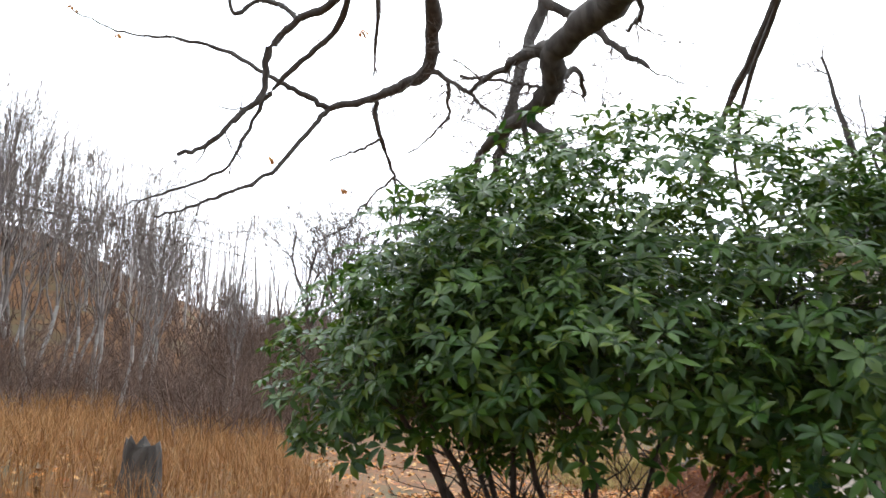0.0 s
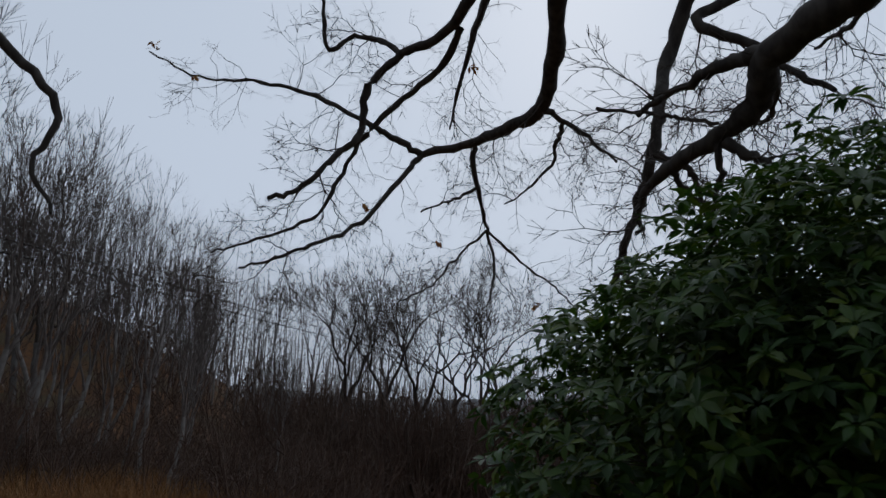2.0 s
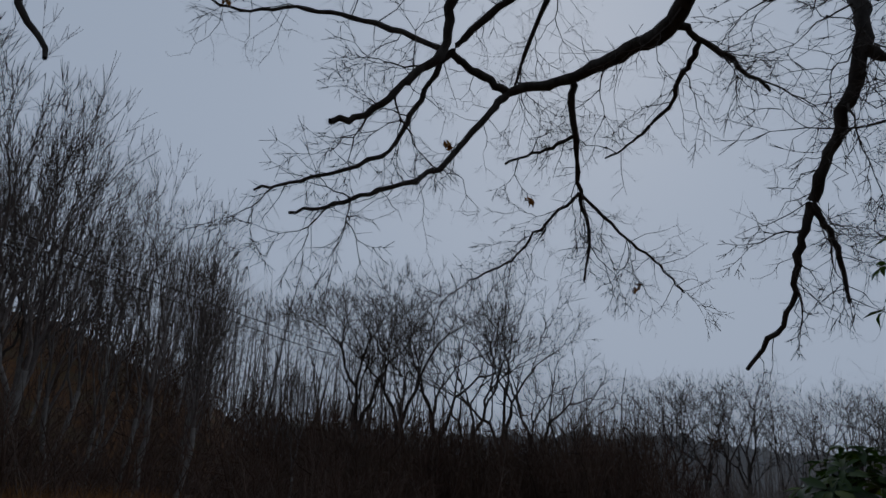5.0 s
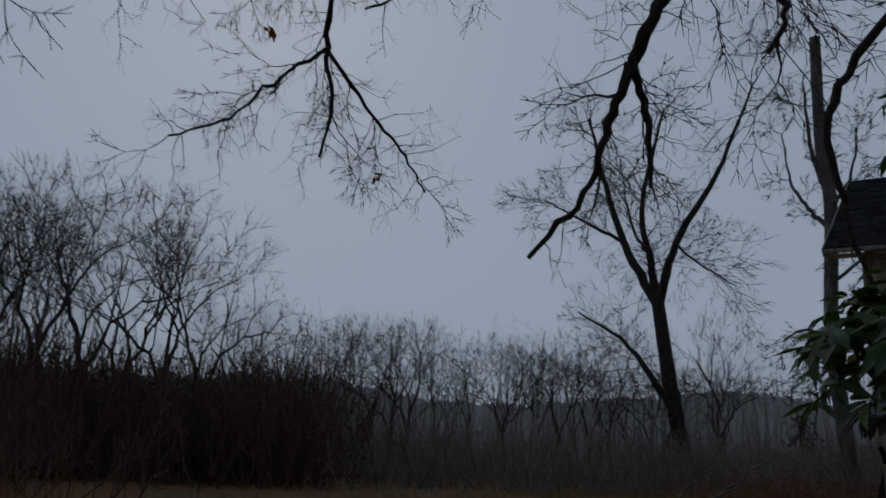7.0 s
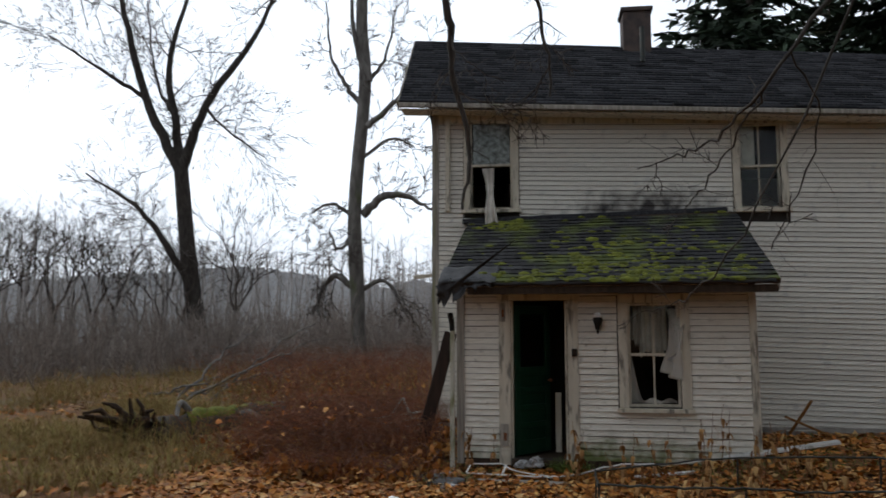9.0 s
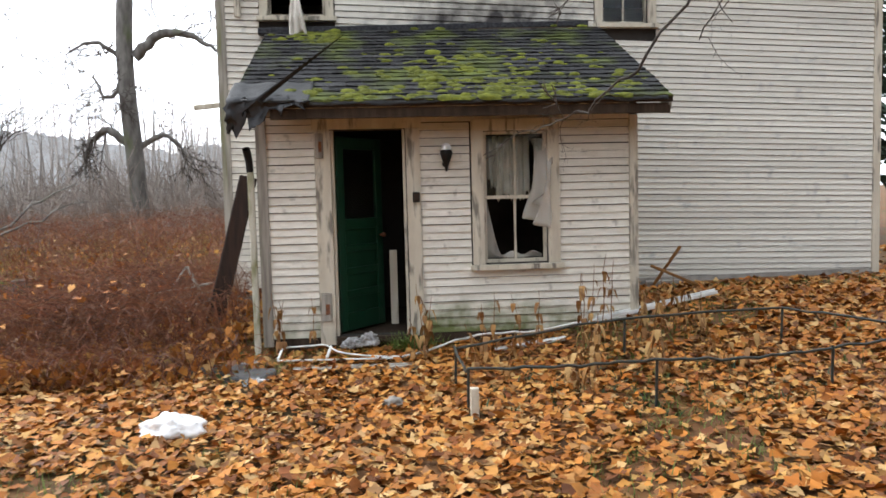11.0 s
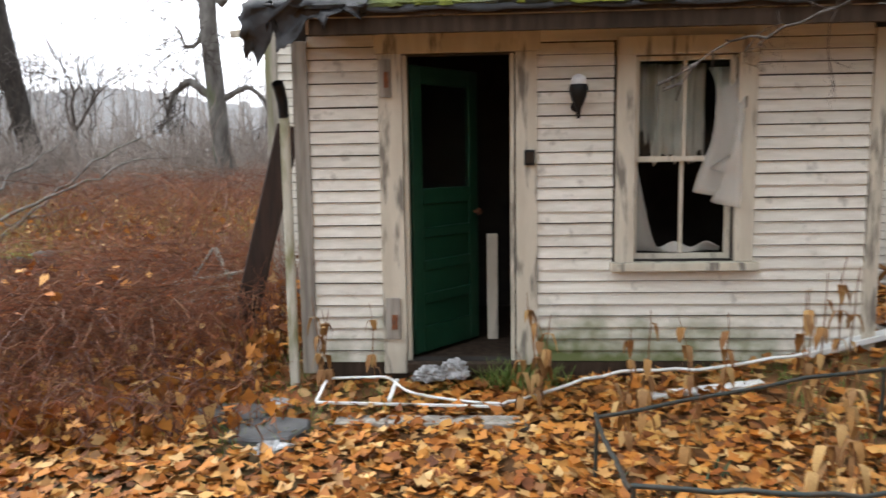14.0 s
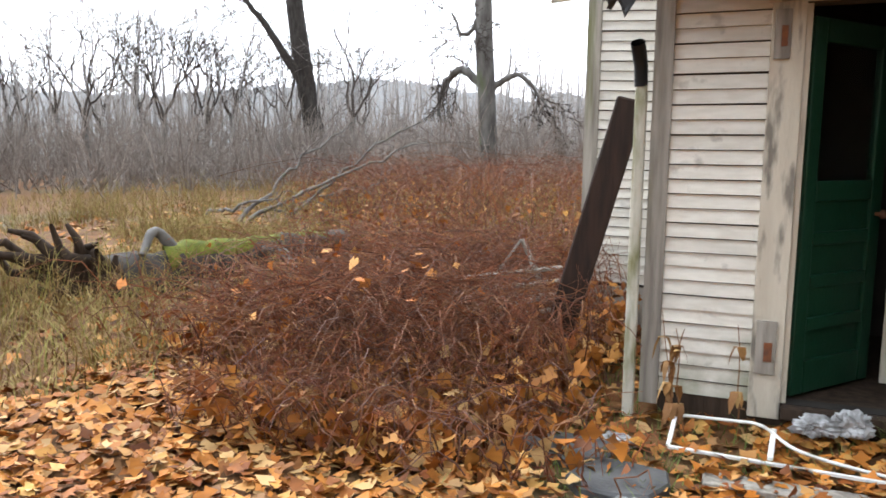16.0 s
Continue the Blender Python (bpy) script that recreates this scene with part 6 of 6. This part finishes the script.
lump("plastic_bag", -11.88, 9.32, 0.20, 0.11, 0.085, PLASTIC_WHITE, "dirty white plastic bag lying on leaves", "bag", 1)
lump("paper_scrap", -10.80, 11.68, 0.085, 0.05, 0.05, PAPER, "crumpled grey-white paper by the door", "paper", 4, 0.06)
lump("paper_scrap", -10.64, 11.70, 0.07, 0.05, 0.065, PAPER, "crumpled grey-white paper by the door", "paper", 7, 0.07)
lump("paper_scrap", -11.55, 10.62, 0.09, 0.05, 0.03, PAPER, "small white scrap on the ground", "paper", 9)
lump("paper_scrap", -11.72, 11.36, 0.08, 0.04, 0.03, PAPER, "small white scrap on the ground", "paper", 11)
lump("pale_rock", -10.42, 9.9, 0.07, 0.06, 0.05, STONE, "pale stone among leaves", "stone", 13)


def slate(cx, cy, w, d, turn, label, seed):
    bm = bmesh.new()
    rng = random.Random(seed)
    m = 9
    z = float(ground_z(cx, cy)) + 0.05
    outline = [((w * (0.8 + 0.35 * rng.random())) * math.cos(i * 6.283 / m), (d * (0.8 + 0.35 * rng.random())) * math.sin(i * 6.283 / m)) for i in range(m)]
    c, s = math.cos(turn), math.sin(turn)
    top = [bm.verts.new((cx + x * c - y * s, cy + x * s + y * c, z + 0.01 * rng.random())) for x, y in outline]
    low = [bm.verts.new((v.co.x, v.co.y, z - 0.08)) for v in top]
    bm.faces.new(top)
    bm.faces.new(low[::-1])
    for i in range(m):
        j = (i + 1) % m
        bm.faces.new((top[j], top[i], low[i], low[j]))
    bmesh.ops.bevel(bm, geom=[e for e in bm.edges if all(v in top for v in e.verts)], offset=0.012, segments=1, affect="EDGES")
    tagged(part("stone_slab", bm, SLATE), label, "stone slab", "stone slabs at the corner")


slate(-11.95, 11.15, 0.30, 0.17, 0.1, "dark wet stone slab among fallen leaves", 1)
slate(-11.65, 10.85, 0.22, 0.20, 0.6, "dark wet stone slab among fallen leaves", 2)

# things leaning and lying at the house corner
lean = part("leaning_board", bar((-12.34, 12.36, -0.25), (-11.87, 12.44, 1.54), 0.18, 0.05, 0.012, up=(0, 1, 0)), RED_WOOD)
tagged(lean, "wet red-brown board leaning against the lean-to", "board")
slats = thing("slat_pile", "grey weathered wooden slats slumped beside the house", "boards")
for i in range(6):
    za = 0.42 - 0.05 * i
    part("slat", bar((-13.25 + 0.06 * i, 12.78 - 0.11 * i, za - 0.16 - 0.04 * (i % 2)), (-12.42 + 0.01 * i, 13.12 - 0.11 * i, za - 0.06 - 0.03 * (i % 3)), 0.085, 0.02, 0.003), BARE_WOOD, slats)
part("slat", bar((-12.95, 13.0, 0.22), (-12.72, 13.05, 0.56), 0.05, 0.02, 0.003), BARE_WOOD, slats)
part("slat", bar((-12.55, 13.02, 0.24), (-12.72, 13.08, 0.56), 0.05, 0.02, 0.003), BARE_WOOD, slats)
inner = tagged(part("standing_plank", box(-10.42, AY + 0.62, FLOOR_Z, -10.34, AY + 0.64, 0.72, 0.006), TRIM), "pale board standing inside the doorway", "board")
side_stub = tagged(part("wall_bracket", bar((-12.72, 13.75, 2.42), (-12.44, 13.85, 2.46), 0.06, 0.06, 0.004), TRIM), "pale broken wooden bracket on the house corner", "bracket")


def weeds():
    """Dead garden stalks with hanging brown leaves."""
    rng = np.random.default_rng(22)
    dead = palette("withered_plant", [(0.22, 0.10, 0.03), (0.34, 0.18, 0.06), (0.16, 0.07, 0.03), (0.42, 0.26, 0.10)], 0.8)
    spots = [(-10.08, 11.45, 0.75), (-10.15, 11.3, 0.6), (-9.55, 11.2, 0.5), (-9.3, 11.3, 0.68), (-9.1, 11.1, 0.6), (-8.75, 10.9, 0.85), (-8.55, 11.1, 0.8), (-8.35, 10.9, 0.55), (-8.1, 11.0, 0.7), (-7.8, 11.2, 0.6), (-7.6, 11.0, 0.45),
             (-9.7, 10.7, 0.5), (-9.4, 10.4, 0.45), (-8.9, 10.3, 0.5), (-8.2, 10.2, 0.45), (-7.7, 10.3, 0.4), (-9.0, 9.9, 0.4), (-11.45, 11.55, 0.62), (-11.2, 11.6, 0.7)]
    for x, y, h in spots:
        w = thing("dead_weed", "withered brown garden plant with hanging dry leaves", "plant", "dead garden plants")
        z = float(ground_z(x, y))
        for s in range(int(rng.integers(1, 4))):
            hh = h * rng.uniform(0.7, 1.1)
            bx, by = x + rng.normal(0, 0.06), y + rng.normal(0, 0.04)
            q = bend((bx, by, z - 0.05), (bx + rng.normal(0, 0.08), by + rng.normal(0, 0.06), z + hh), 7, 0.012, rng)
            t = Tubes()
            t.add(q, np.linspace(0.006, 0.0025, 7), 4)
            t.make("stalk", dead, w)
            vs, fs = [], []
            for i in range(9):
                k = rng.uniform(0.3, 1.0)
                p = q[min(6, int(k * 6))]
                a = rng.uniform(0, 6.283)
                o = np.array((math.cos(a), math.sin(a), 0))
                sd = np.array((-o[1], o[0], 0)) * rng.uniform(0.012, 0.026)
                L = rng.uniform(0.06, 0.13)
                n = len(vs)
                for f, wd, dz in ((0, 0.3, 0), (0.35, 1.0, -0.01), (0.6, 0.9, -0.45), (0.75, 0.15, -1.0)):
                    c = p + o * L * f * 0.7 + np.array((0, 0, dz * L))
                    vs += [c - sd * wd, c + sd * wd]
                for j in range(3):
                    fs.append((n + 2 * j, n + 2 * j + 1, n + 2 * j + 3, n + 2 * j + 2))
            raw("dry_leaves", np.array(vs), fs, dead, w, "curled dry brown leaves")


weeds()

blades("doorstep_grass", 420, lambda rng: (rng.normal(-10.22, 0.13), rng.normal(11.68, 0.05), 1.0), 0.20, 0.006, 35, GRASS_GREEN, "tuft of green grass beside the doorstep", 0.9)

# ivy-like low green plants in the bed
blades("ground_ivy", 900, lambda rng: (rng.uniform(-9.8, -7.0), rng.uniform(9.3, 10.4), 1.0) if rng.random() < 0.6 else None, 0.10, 0.012, 33, palette("ivy_leaf", [(0.02, 0.05, 0.02), (0.04, 0.08, 0.03)], 0.5), "small dark green ground plants in the leaf bed", 1.0)

# ---- cables ----
for nm, dz in (("power_cable", 0.0), ("power_cable", 0.45)):
    t = Tubes()
    q = smooth_path([(-20.0, -13.5, 7.3 + dz), (-30.0, -6.4, 8.0 + dz), (-45.0, 3.5, 8.6 + dz), (-61.0, 13.5, 9.6 + dz)], 8)
    t.add(q, np.full(len(q), 0.022), 5)
    tagged(t.make(nm, CABLE), "black overhead power cable along the wood", "cable", "overhead cables")

# ---- distant hills: their mist is a pale colour and a faint glow ----
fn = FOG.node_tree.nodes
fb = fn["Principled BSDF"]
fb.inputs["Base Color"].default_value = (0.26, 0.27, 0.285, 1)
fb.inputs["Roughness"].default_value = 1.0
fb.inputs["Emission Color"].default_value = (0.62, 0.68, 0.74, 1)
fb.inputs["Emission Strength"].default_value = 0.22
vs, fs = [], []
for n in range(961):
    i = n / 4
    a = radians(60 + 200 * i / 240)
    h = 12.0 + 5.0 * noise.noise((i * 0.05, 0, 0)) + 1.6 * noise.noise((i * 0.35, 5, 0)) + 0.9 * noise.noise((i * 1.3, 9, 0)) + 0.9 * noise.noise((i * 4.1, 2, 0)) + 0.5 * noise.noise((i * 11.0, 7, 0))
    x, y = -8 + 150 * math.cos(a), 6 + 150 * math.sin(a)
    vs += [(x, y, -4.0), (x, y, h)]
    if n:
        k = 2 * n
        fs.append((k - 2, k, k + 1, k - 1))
tagged(raw("backdrop", vs, fs, FOG), "distant wooded hills, pale mist put into their colour", "hills", kind="structure")


def field_weeds():
    """Clumps of dead reddish weeds standing in the field."""
    rng = np.random.default_rng(44)
    t = Tubes()
    for j in range(16):
        x, y = rng.normal(0, 0.22, 2)
        p = bend((x, y, -0.02), (x + rng.normal(0, 0.12), y + rng.normal(0, 0.12), rng.uniform(0.5, 1.0)), 4, 0.02, rng)
        t.add(p, np.linspace(0.006, 0.002, 4), 3)
        spray(t, p, 0.003, rng, 7, 0.22, 0.6, -0.2, 0, 3, 0.3)
    pl = []
    while len(pl) < 170:
        x, y = rng.uniform(-24, -13.2), rng.uniform(10.5, 30)
        if x > -14.6 and y < 14:
            continue
        pl.append((x, y, rng.uniform(0, 6.28), rng.uniform(0.8, 1.4), rng.uniform(0.35, 0.75) + 0.02 * max(0, y - 12)))
    v, f = spread_copies(t, pl)
    tagged(raw("field_weeds", v, f, GRASS_OLIVE, None), "dead yellow-brown weeds standing in the field", "weeds", kind="stuff")


field_weeds()
